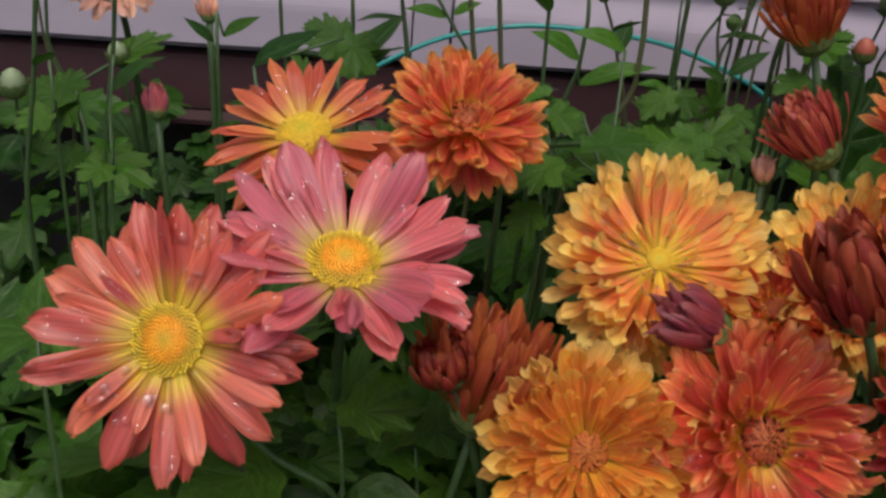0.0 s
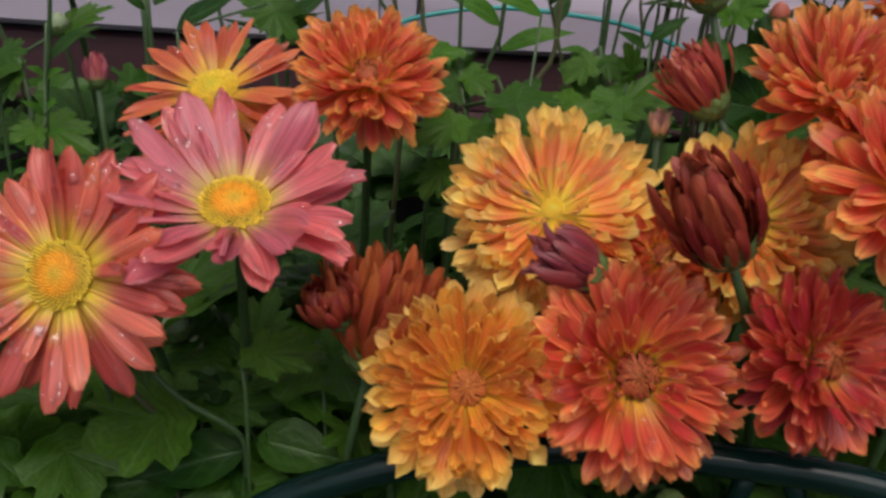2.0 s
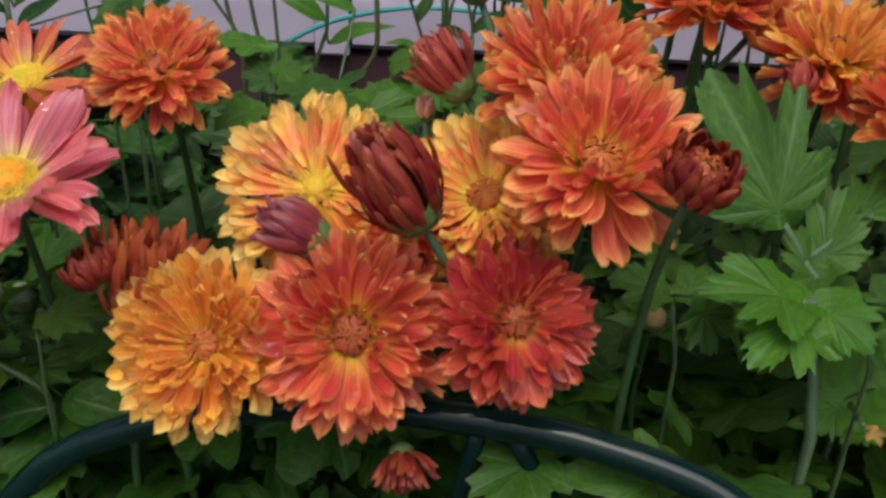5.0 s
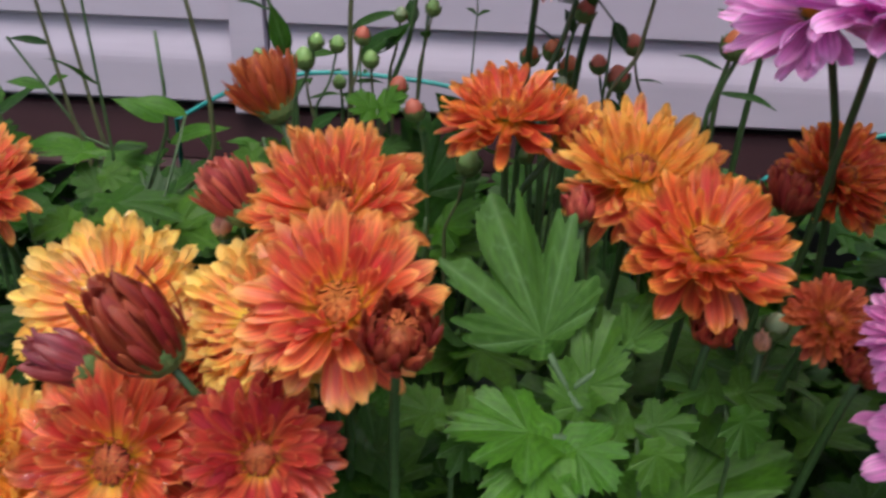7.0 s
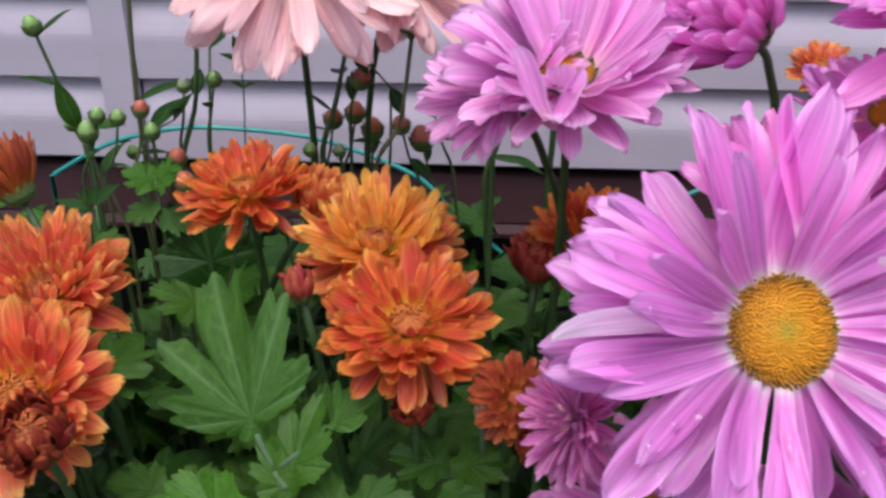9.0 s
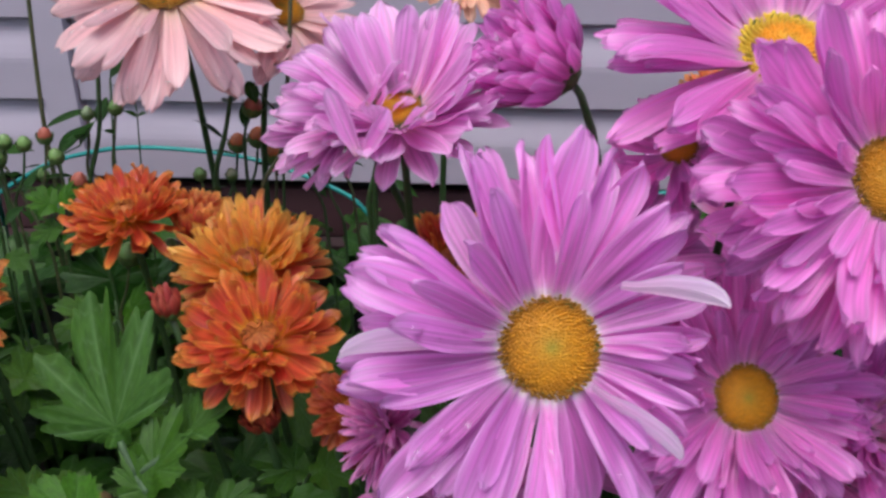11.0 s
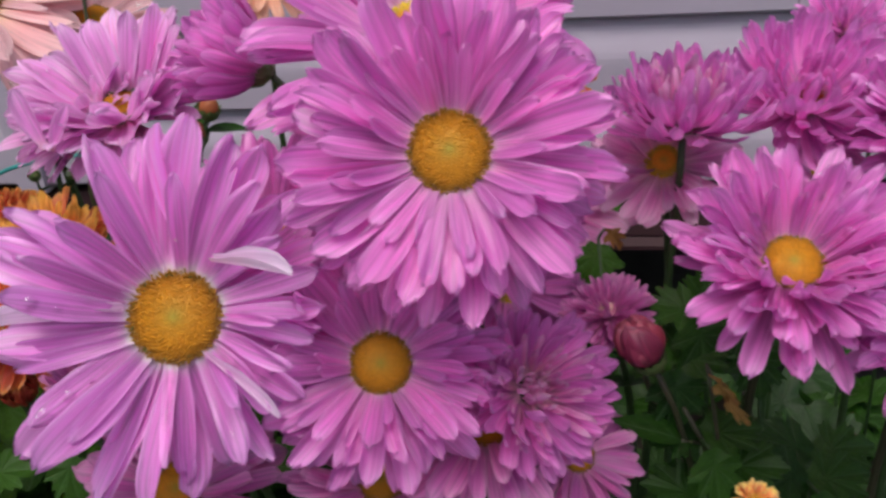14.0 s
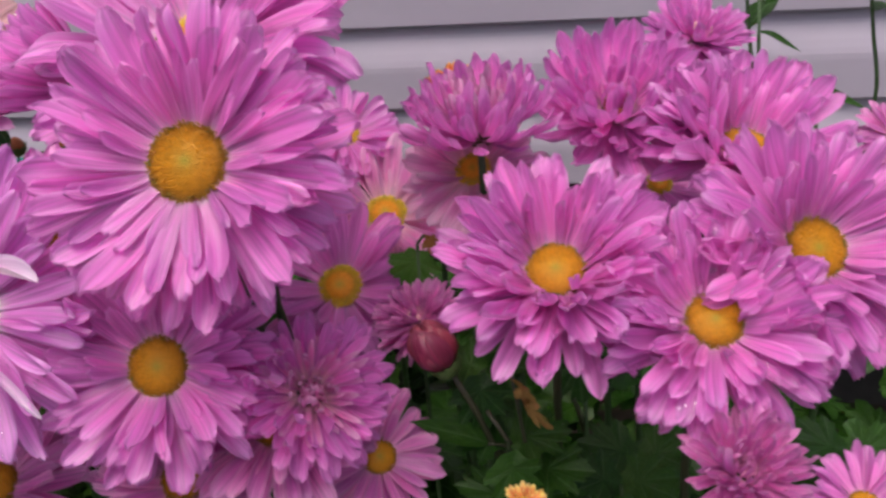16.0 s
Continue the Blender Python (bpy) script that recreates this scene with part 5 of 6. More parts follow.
# a small yellow flower low among the leaves
bloom("open_double", "gold", (0.476, 0.262, 0.491), (0.15, -0.50, 0.85), 0.0100, 82, leaves=2)
# thin stalks and buds between the flowers and the wall
stalk([(-0.415, 0.470, 0.479), (-0.415, 0.470, 0.438), (-0.416, 0.470, 0.394)], 0.0011, "white", 0.0062, 2, 1, 0.03)
stalk([(-0.368, 0.490, 0.492), (-0.365, 0.490, 0.474), (-0.360, 0.490, 0.432)], 0.0012, "white", 0.0052, 2, 2, 0.03)
stalk([(-0.352, 0.460, 0.631), (-0.362, 0.460, 0.516), (-0.368, 0.460, 0.476), (-0.372, 0.460, 0.445)], 0.0011, "", 0.0000, 4, 3, 0.03)
stalk([(-0.378, 0.440, 0.630), (-0.393, 0.440, 0.509), (-0.405, 0.440, 0.421)], 0.0011, "", 0.0000, 2, 4, 0.03)
stalk([(-0.388, 0.500, 0.627), (-0.406, 0.500, 0.501), (-0.394, 0.500, 0.459)], 0.0009, "", 0.0000, 2, 5, 0.03)
stalk([(-0.408, 0.500, 0.625), (-0.408, 0.500, 0.501), (-0.397, 0.500, 0.458)], 0.0008, "", 0.0000, 2, 6, 0.03)
stalk([(-0.290, 0.500, 0.635), (-0.287, 0.500, 0.510), (-0.280, 0.500, 0.466)], 0.0010, "", 0.0000, 2, 7, 0.03)
stalk([(-0.255, 0.460, 0.640), (-0.249, 0.460, 0.513), (-0.246, 0.460, 0.484)], 0.0010, "", 0.0000, 3, 8, 0.04)
stalk([(-0.209, 0.455, 0.644), (-0.192, 0.455, 0.524), (-0.185, 0.455, 0.490)], 0.0012, "", 0.0000, 2, 9, 0.03)
stalk([(-0.194, 0.455, 0.645), (-0.178, 0.455, 0.519), (-0.170, 0.455, 0.476)], 0.0012, "", 0.0000, 2, 11, 0.03)
stalk([(-0.168, 0.430, 0.648), (-0.161, 0.430, 0.521), (-0.160, 0.430, 0.493)], 0.0009, "", 0.0000, 2, 12, 0.03)
stalk([(-0.130, 0.450, 0.651), (-0.111, 0.450, 0.512), (-0.136, 0.450, 0.468)], 0.0014, "", 0.0000, 1, 13, 0.03)
stalk([(-0.108, 0.550, 0.528), (-0.097, 0.550, 0.502), (-0.082, 0.550, 0.442)], 0.0010, "green", 0.0039, 2, 14, 0.03)
stalk([(-0.059, 0.480, 0.559), (-0.064, 0.480, 0.543), (-0.073, 0.480, 0.522)], 0.0008, "green", 0.0040, 1, 15, 0.02)
stalk([(-0.065, 0.480, 0.548), (-0.064, 0.480, 0.531), (-0.060, 0.480, 0.511)], 0.0008, "green", 0.0053, 1, 16, 0.02)
stalk([(-0.033, 0.480, 0.563), (-0.036, 0.480, 0.546), (-0.041, 0.480, 0.526)], 0.0008, "red", 0.0043, 1, 17, 0.02)
stalk([(-0.028, 0.480, 0.550), (-0.027, 0.480, 0.533), (-0.022, 0.480, 0.513)], 0.0008, "green", 0.0043, 1, 18, 0.02)
stalk([(-0.047, 0.480, 0.558), (-0.051, 0.480, 0.541), (-0.060, 0.480, 0.520)], 0.0008, "green", 0.0040, 1, 19, 0.02)
stalk([(0.061, 0.550, 0.534), (0.058, 0.550, 0.516), (0.051, 0.550, 0.492)], 0.0009, "orange", 0.0056, 1, 20, 0.02)
stalk([(0.075, 0.550, 0.538), (0.072, 0.550, 0.520), (0.065, 0.550, 0.497)], 0.0009, "orange", 0.0059, 1, 21, 0.02)
stalk([(0.086, 0.550, 0.527), (0.085, 0.550, 0.508), (0.082, 0.550, 0.485)], 0.0009, "orange", 0.0063, 1, 22, 0.02)
stalk([(0.105, 0.550, 0.531), (0.109, 0.550, 0.513), (0.117, 0.550, 0.490)], 0.0009, "red", 0.0052, 1, 23, 0.02)
stalk([(0.118, 0.550, 0.521), (0.122, 0.550, 0.502), (0.130, 0.550, 0.479)], 0.0009, "red", 0.0070, 1, 24, 0.02)
stalk([(0.125, 0.550, 0.544), (0.129, 0.550, 0.526), (0.137, 0.550, 0.503)], 0.0009, "red", 0.0055, 1, 25, 0.02)
stalk([(0.029, 0.430, 0.511), (0.025, 0.430, 0.494), (0.018, 0.430, 0.473)], 0.0008, "green", 0.0059, 1, 27, 0.02)
stalk([(0.169, 0.330, 0.485), (0.168, 0.330, 0.470), (0.165, 0.330, 0.451)], 0.0006, "white", 0.0053, 1, 28, 0.02)
stalk([(-0.030, 0.500, 0.715), (-0.042, 0.500, 0.575), (-0.043, 0.500, 0.517)], 0.0014, "", 0.0000, 2, 29, 0.03)
stalk([(0.008, 0.500, 0.716), (-0.007, 0.500, 0.569), (-0.022, 0.500, 0.514)], 0.0014, "", 0.0000, 2, 30, 0.03)
stalk([(0.085, 0.480, 0.605), (0.077, 0.480, 0.572), (0.068, 0.480, 0.540)], 0.0015, "", 0.0000, 2, 31, 0.03)
stalk([(0.133, 0.460, 0.718), (0.115, 0.460, 0.571), (0.101, 0.460, 0.543)], 0.0012, "", 0.0000, 2, 32, 0.03)
stalk([(-0.095, 0.500, 0.603), (-0.086, 0.500, 0.570), (-0.076, 0.500, 0.540)], 0.0012, "green", 0.0049, 2, 33, 0.03)
stalk([(0.178, 0.480, 0.582), (0.170, 0.480, 0.562), (0.163, 0.480, 0.539)], 0.0014, "orange", 0.0062, 2, 34, 0.03)
stalk([(0.167, 0.480, 0.565), (0.163, 0.480, 0.547), (0.159, 0.480, 0.527)], 0.0014, "orange", 0.0070, 2, 35, 0.03)
stalk([(-0.306, 0.370, 0.383), (-0.297, 0.370, 0.351), (-0.296, 0.370, 0.322)], 0.0011, "white", 0.0073, 1, 36, 0.03)
stalk([(-0.289, 0.370, 0.384), (-0.286, 0.370, 0.351), (-0.285, 0.370, 0.330)], 0.0011, "white", 0.0068, 1, 37, 0.03)
stalk([(-0.281, 0.370, 0.375), (-0.282, 0.370, 0.348), (-0.283, 0.370, 0.330)], 0.0009, "white", 0.0043, 1, 38, 0.03)
stalk([(0.033, 0.340, 0.409), (0.031, 0.340, 0.388), (0.030, 0.340, 0.359)], 0.0011, "dry", 0.0061, 1, 39, 0.03)
stalk([(0.487, 0.380, 0.462), (0.493, 0.380, 0.438), (0.502, 0.380, 0.400)], 0.0017, "", 0.0000, 3, 41, 0.03)
stalk([(0.436, 0.360, 0.484), (0.447, 0.360, 0.450), (0.459, 0.360, 0.418)], 0.0017, "", 0.0000, 3, 42, 0.03)
stalk([(0.583, 0.600, 0.636), (0.587, 0.600, 0.597), (0.590, 0.600, 0.571)], 0.0012, "", 0.0000, 4, 43, 0.045)
stalk([(0.645, 0.550, 0.641), (0.651, 0.550, 0.603), (0.656, 0.550, 0.566)], 0.0011, "", 0.0000, 4, 44, 0.05)
stalk([(0.004, 0.500, 0.575), (0.001, 0.500, 0.561), (-0.003, 0.500, 0.541)], 0.0009, "green", 0.0040, 1, 65, 0.02)
stalk([(0.087, 0.500, 0.576), (0.083, 0.500, 0.567), (0.081, 0.500, 0.554)], 0.0009, "red", 0.0055, 1, 69, 0.02)
stalk([(0.066, 0.460, 0.550), (0.067, 0.460, 0.542), (0.069, 0.460, 0.532)], 0.0009, "green", 0.0034, 1, 72, 0.02)
stalk([(0.078, 0.480, 0.542), (0.079, 0.480, 0.533), (0.080, 0.480, 0.521)], 0.0009, "white", 0.0034, 1, 73, 0.02)
stalk([(-0.014, 0.500, 0.571), (-0.016, 0.500, 0.556), (-0.020, 0.500, 0.536)], 0.0009, "white", 0.0036, 1, 74, 0.02)
stalk([(-0.013, 0.470, 0.538), (-0.016, 0.470, 0.530), (-0.018, 0.470, 0.520)], 0.0009, "red", 0.0050, 1, 75, 0.02)
stalk([(0.000, 0.450, 0.532), (0.003, 0.450, 0.522), (0.005, 0.450, 0.512)], 0.0009, "red", 0.0052, 1, 76, 0.02)
stalk([(-0.049, 0.500, 0.530), (-0.048, 0.500, 0.521), (-0.048, 0.500, 0.507)], 0.0009, "green", 0.0036, 1, 77, 0.02)
stalk([(-0.229, 0.440, 0.553), (-0.227, 0.440, 0.541), (-0.224, 0.440, 0.522)], 0.0010, "green", 0.0062, 1, 78, 0.02)
stalk([(0.059, 0.420, 0.523), (0.060, 0.420, 0.515), (0.062, 0.420, 0.500)], 0.0009, "green", 0.0040, 1, 80, 0.02)
stalk([(-0.302, 0.288, 0.450), (-0.294, 0.290, 0.438), (-0.272, 0.292, 0.408), (-0.246, 0.295, 0.380)], 0.0012, "", 0.0, 1, 91, 0.02)
stalk([(-0.312, 0.290, 0.440), (-0.304, 0.292, 0.427), (-0.290, 0.294, 0.408), (-0.280, 0.298, 0.385)], 0.0012, "", 0.0, 0, 92, 0.02)
stalk([(-0.303, 0.292, 0.430), (-0.300, 0.294, 0.410), (-0.297, 0.296, 0.370), (-0.298, 0.298, 0.340)], 0.0011, "", 0.0, 0, 93, 0.02)
# leafy shoots without flowers
leafy_shoot([(0.079, 0.293, 0.475), (0.082, 0.284, 0.459), (0.085, 0.271, 0.434), (0.085, 0.259, 0.411)], 0.0024, [("downy", (0.071, 0.299, 0.486), (0.042, 0.348, 0.538), (-0.08, -0.73, 0.68), 0.95), ("downy", (0.098, 0.301, 0.488), (0.136, 0.329, 0.516), (-0.60, -0.30, 0.74), 0.55), ("plain", (0.084, 0.288, 0.468), (0.096, 0.310, 0.502), (-0.25, -0.70, 0.67), 0.75), ("plain", (0.086, 0.286, 0.464), (0.072, 0.298, 0.486), (0.1, -0.72, 0.68), 0.75), ("fresh", (0.074, 0.268, 0.470), (0.031, 0.260, 0.480), (-0.02, -0.22, 0.98), 0.9), ("fresh", (0.074, 0.268, 0.470), (0.047, 0.239, 0.461), (-0.00, -0.48, 0.88), 0.9), ("fresh", (0.075, 0.268, 0.471), (0.097, 0.252, 0.461), (0.09, -0.41, 0.91), 1.1), ("plain", (0.090, 0.313, 0.469), (0.095, 0.328, 0.495), (0.22, -0.66, 0.72), 0.8)], "leafy chrysanthemum shoot with downy lobed grey-green leaves", STEM_DOWNY)
leafy_shoot([(0.122, 0.308, 0.394), (0.120, 0.300, 0.380), (0.119, 0.295, 0.371)], 0.0018, [("toothed", (0.122, 0.308, 0.394), (0.186, 0.323, 0.427), (-0.15, -0.42, 0.89), 1.0), ("toothed", (0.120, 0.309, 0.396), (0.103, 0.297, 0.385), (-0.01, -0.42, 0.91), 0.9), ("dry", (0.102, 0.255, 0.423), (0.112, 0.251, 0.415), (0.00, -0.50, 0.87), 0.9)], "leafy chrysanthemum shoot with fresh toothed green leaves")
leafy_shoot([(-0.355, 0.299, 0.462), (-0.352, 0.291, 0.449), (-0.348, 0.281, 0.431)], 0.0010, [("oval", (-0.354, 0.296, 0.457), (-0.353, 0.307, 0.478), (-0.10, -0.68, 0.72), 1.0), ("plain", (-0.352, 0.291, 0.449), (-0.366, 0.286, 0.437), (-0.10, -0.27, 0.96), 1.0)], "young green shoot with a smooth oval leaf")
leafy_shoot([(-0.247, 0.296, 0.424), (-0.245, 0.292, 0.412), (-0.244, 0.288, 0.398)], 0.0008, [("plain", (-0.247, 0.296, 0.424), (-0.214, 0.300, 0.428), (-0.10, -0.20, 0.97), 0.9), ("plain", (-0.247, 0.316, 0.410), (-0.237, 0.330, 0.437), (-0.00, -0.51, 0.86), 0.8), ("blade", (-0.246, 0.298, 0.376), (-0.290, 0.288, 0.368), (-0.1, -0.45, 0.88), 1.5), ("blade", (-0.243, 0.300, 0.380), (-0.205, 0.292, 0.378), (0.1, -0.45, 0.88), 1.7)], "dark green pointed leaves below the flowers")
leafy_shoot([(-0.216, 0.310, 0.404), (-0.214, 0.306, 0.392), (-0.213, 0.300, 0.378)], 0.0009, [("plain", (-0.216, 0.310, 0.404), (-0.252, 0.318, 0.408), (-0.10, -0.20, 0.97), 0.95), ("shade", (-0.216, 0.310, 0.404), (-0.182, 0.312, 0.412), (-0.10, -0.20, 0.97), 0.9), ("shade", (-0.214, 0.325, 0.392), (-0.204, 0.340, 0.420), (-0.00, -0.51, 0.86), 0.8)], "dark green lobed chrysanthemum leaves below the flowers")
leafy_shoot([(-0.267, 0.310, 0.385), (-0.266, 0.306, 0.375), (-0.264, 0.300, 0.362)], 0.0008, [("plain", (-0.267, 0.310, 0.385), (-0.304, 0.318, 0.392), (-0.10, -0.20, 0.97), 0.95), ("plain", (-0.267, 0.310, 0.385), (-0.233, 0.312, 0.392), (-0.10, -0.20, 0.97), 0.9), ("blade", (-0.269, 0.300, 0.360), (-0.318, 0.292, 0.356), (-0.10, -0.40, 0.9), 1.6)], "green lobed and pointed leaves low in the bed")
leafy_shoot([(-0.091, 0.417, 0.493), (-0.086, 0.408, 0.478), (-0.083, 0.399, 0.462)], 0.0013, [("plain", (-0.090, 0.416, 0.492), (-0.146, 0.416, 0.480), (-0.10, -0.13, 0.99), 0.9), ("plain", (-0.081, 0.433, 0.482), (-0.061, 0.442, 0.503), (-0.10, -0.41, 0.91), 0.9), ("plain", (-0.074, 0.449, 0.472), (-0.103, 0.468, 0.500), (-0.11, -0.50, 0.86), 0.7)], "green lobed chrysanthemum leaves behind the golden flowers")
leafy_shoot([(-0.161, 0.398, 0.486), (-0.162, 0.388, 0.469), (-0.162, 0.379, 0.453)], 0.0013, [("plain", (-0.161, 0.398, 0.486), (-0.181, 0.395, 0.478), (-0.10, -0.13, 0.99), 1.2), ("plain", (-0.162, 0.399, 0.489), (-0.146, 0.393, 0.481), (-0.10, -0.13, 0.99), 1.2), ("plain", (-0.164, 0.382, 0.477), (-0.177, 0.374, 0.461), (-0.10, -0.27, 0.96), 1.0)], "wet dark green chrysanthemum leaves on a short shoot")
leafy_shoot([(-0.391, 0.486, 0.479), (-0.384, 0.475, 0.460), (-0.380, 0.460, 0.435)], 0.0014, [("plain", (-0.388, 0.483, 0.475), (-0.423, 0.486, 0.473), (-0.10, -0.41, 0.91), 0.9), ("plain", (-0.388, 0.482, 0.472), (-0.407, 0.475, 0.455), (-0.11, -0.48, 0.87), 0.9), ("plain", (-0.372, 0.491, 0.491), (-0.342, 0.496, 0.507), (-0.10, -0.41, 0.91), 0.6), ("plain", (-0.382, 0.469, 0.450), (-0.409, 0.466, 0.440), (-0.10, -0.35, 0.93), 0.9), ("plain", (-0.382, 0.469, 0.450), (-0.348, 0.459, 0.438), (-0.10, -0.35, 0.93), 0.9)], "dark green chrysanthemum shoot before the wall base")
leafy_shoot([(-0.260, 0.487, 0.506), (-0.256, 0.479, 0.492), (-0.252, 0.468, 0.474)], 0.0014, [("plain", (-0.250, 0.487, 0.507), (-0.275, 0.495, 0.518), (-0.11, -0.60, 0.79), 1.0), ("plain", (-0.256, 0.481, 0.497), (-0.239, 0.482, 0.502), (-0.11, -0.48, 0.87), 1.0), ("plain", (-0.272, 0.478, 0.488), (-0.280, 0.488, 0.503), (-0.10, -0.67, 0.73), 0.8)], "green chrysanthemum shoot before the siding")
leafy_shoot([(-0.161, 0.413, 0.510), (-0.158, 0.405, 0.495), (-0.154, 0.395, 0.477)], 0.0014, [("plain", (-0.161, 0.411, 0.508), (-0.144, 0.410, 0.503), (-0.01, -0.49, 0.87), 1.2), ("fresh", (-0.160, 0.416, 0.515), (-0.197, 0.416, 0.518), (-0.02, -0.28, 0.96), 0.45), ("plain", (-0.158, 0.406, 0.497), (-0.173, 0.414, 0.512), (0.00, -0.61, 0.79), 1.0), ("plain", (-0.151, 0.378, 0.508), (-0.107, 0.376, 0.503), (-0.03, -0.15, 0.99), 0.8)], "green lobed leaves on a branching chrysanthemum shoot")
leafy_shoot([(0.462, 0.333, 0.509), (0.465, 0.330, 0.493), (0.468, 0.327, 0.474)], 0.0010, [("dry", (0.464, 0.330, 0.506), (0.474, 0.324, 0.488), (0.5, -0.70, 0.5), 0.55), ("dry", (0.468, 0.326, 0.499), (0.482, 0.320, 0.484), (-0.3, -0.70, 0.69), 0.5)], "withered brown chrysanthemum leaves on a dry shoot", STEM_BROWN)
leafy_shoot([(0.413, 0.377, 0.551), (0.415, 0.367, 0.531), (0.416, 0.355, 0.506)], 0.0011, [("fresh", (0.413, 0.376, 0.548), (0.409, 0.366, 0.531), (0.17, -0.70, 0.69), 1.2), ("dry", (0.416, 0.380, 0.555), (0.425, 0.377, 0.545), (0.17, -0.70, 0.69), 1.2)], "small green shoot with a yellowing leaf")
# low shoots; "shade" blades carry the bed's shadow in their darker green
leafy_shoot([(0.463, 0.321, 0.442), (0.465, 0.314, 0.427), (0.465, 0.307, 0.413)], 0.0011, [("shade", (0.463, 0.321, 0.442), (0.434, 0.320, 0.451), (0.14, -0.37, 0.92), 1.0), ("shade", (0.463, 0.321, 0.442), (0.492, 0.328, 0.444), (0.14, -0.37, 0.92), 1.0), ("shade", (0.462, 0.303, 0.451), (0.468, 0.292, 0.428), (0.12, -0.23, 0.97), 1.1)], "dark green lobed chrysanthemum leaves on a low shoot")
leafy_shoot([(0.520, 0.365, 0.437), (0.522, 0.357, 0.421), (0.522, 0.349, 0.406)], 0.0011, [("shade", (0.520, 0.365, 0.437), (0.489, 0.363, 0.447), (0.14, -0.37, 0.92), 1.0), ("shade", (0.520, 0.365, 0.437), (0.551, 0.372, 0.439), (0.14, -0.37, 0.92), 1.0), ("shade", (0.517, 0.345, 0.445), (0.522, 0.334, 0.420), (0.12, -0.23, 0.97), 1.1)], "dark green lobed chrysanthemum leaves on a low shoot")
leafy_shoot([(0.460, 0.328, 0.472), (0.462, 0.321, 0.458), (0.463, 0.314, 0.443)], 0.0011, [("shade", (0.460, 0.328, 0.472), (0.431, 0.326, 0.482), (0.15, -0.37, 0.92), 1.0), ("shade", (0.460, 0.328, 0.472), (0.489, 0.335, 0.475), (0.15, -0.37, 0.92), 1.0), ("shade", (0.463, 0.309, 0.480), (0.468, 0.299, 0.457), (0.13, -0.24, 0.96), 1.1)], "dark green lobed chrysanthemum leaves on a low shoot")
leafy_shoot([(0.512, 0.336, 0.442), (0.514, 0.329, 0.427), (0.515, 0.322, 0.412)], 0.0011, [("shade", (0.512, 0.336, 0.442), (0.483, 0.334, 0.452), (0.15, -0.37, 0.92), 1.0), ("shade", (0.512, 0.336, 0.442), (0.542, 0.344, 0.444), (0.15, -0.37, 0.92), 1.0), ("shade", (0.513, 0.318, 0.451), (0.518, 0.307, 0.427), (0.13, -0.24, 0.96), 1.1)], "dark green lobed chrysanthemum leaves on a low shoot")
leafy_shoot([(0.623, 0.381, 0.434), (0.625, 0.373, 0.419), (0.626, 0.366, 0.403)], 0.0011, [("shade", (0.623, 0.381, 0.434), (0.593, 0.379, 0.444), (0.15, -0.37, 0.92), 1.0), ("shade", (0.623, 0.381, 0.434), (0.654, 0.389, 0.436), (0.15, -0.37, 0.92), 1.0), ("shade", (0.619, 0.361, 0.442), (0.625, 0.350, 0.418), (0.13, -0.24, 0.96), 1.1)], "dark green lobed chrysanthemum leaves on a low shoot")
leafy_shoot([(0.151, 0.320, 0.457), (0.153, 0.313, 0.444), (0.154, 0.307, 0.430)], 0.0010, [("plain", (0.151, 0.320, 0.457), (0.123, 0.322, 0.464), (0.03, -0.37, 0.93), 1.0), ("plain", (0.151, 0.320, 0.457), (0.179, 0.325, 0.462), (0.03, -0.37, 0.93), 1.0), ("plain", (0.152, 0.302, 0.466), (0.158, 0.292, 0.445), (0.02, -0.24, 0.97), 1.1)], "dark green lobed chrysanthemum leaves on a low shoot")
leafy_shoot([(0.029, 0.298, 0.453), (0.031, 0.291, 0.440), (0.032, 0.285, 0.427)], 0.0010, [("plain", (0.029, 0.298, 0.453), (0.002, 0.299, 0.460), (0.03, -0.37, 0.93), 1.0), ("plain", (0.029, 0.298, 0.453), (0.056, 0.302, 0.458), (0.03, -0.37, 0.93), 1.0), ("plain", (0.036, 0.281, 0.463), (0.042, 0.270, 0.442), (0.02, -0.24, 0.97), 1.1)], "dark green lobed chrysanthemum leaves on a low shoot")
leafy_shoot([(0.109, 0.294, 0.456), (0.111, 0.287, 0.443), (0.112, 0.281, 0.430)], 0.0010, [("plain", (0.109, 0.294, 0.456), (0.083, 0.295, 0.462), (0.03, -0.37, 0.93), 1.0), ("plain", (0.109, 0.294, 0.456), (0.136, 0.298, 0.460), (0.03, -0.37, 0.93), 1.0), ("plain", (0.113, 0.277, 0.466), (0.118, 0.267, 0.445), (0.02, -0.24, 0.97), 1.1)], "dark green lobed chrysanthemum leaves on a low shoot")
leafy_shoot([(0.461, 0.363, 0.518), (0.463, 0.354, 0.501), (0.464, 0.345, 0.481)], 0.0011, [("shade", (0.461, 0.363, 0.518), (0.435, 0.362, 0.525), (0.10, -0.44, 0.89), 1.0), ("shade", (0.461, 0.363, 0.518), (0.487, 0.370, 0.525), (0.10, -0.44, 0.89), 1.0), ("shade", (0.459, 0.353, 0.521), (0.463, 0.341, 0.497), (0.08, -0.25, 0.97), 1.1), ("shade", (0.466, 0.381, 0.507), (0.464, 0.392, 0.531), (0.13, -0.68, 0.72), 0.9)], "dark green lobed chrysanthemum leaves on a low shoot")
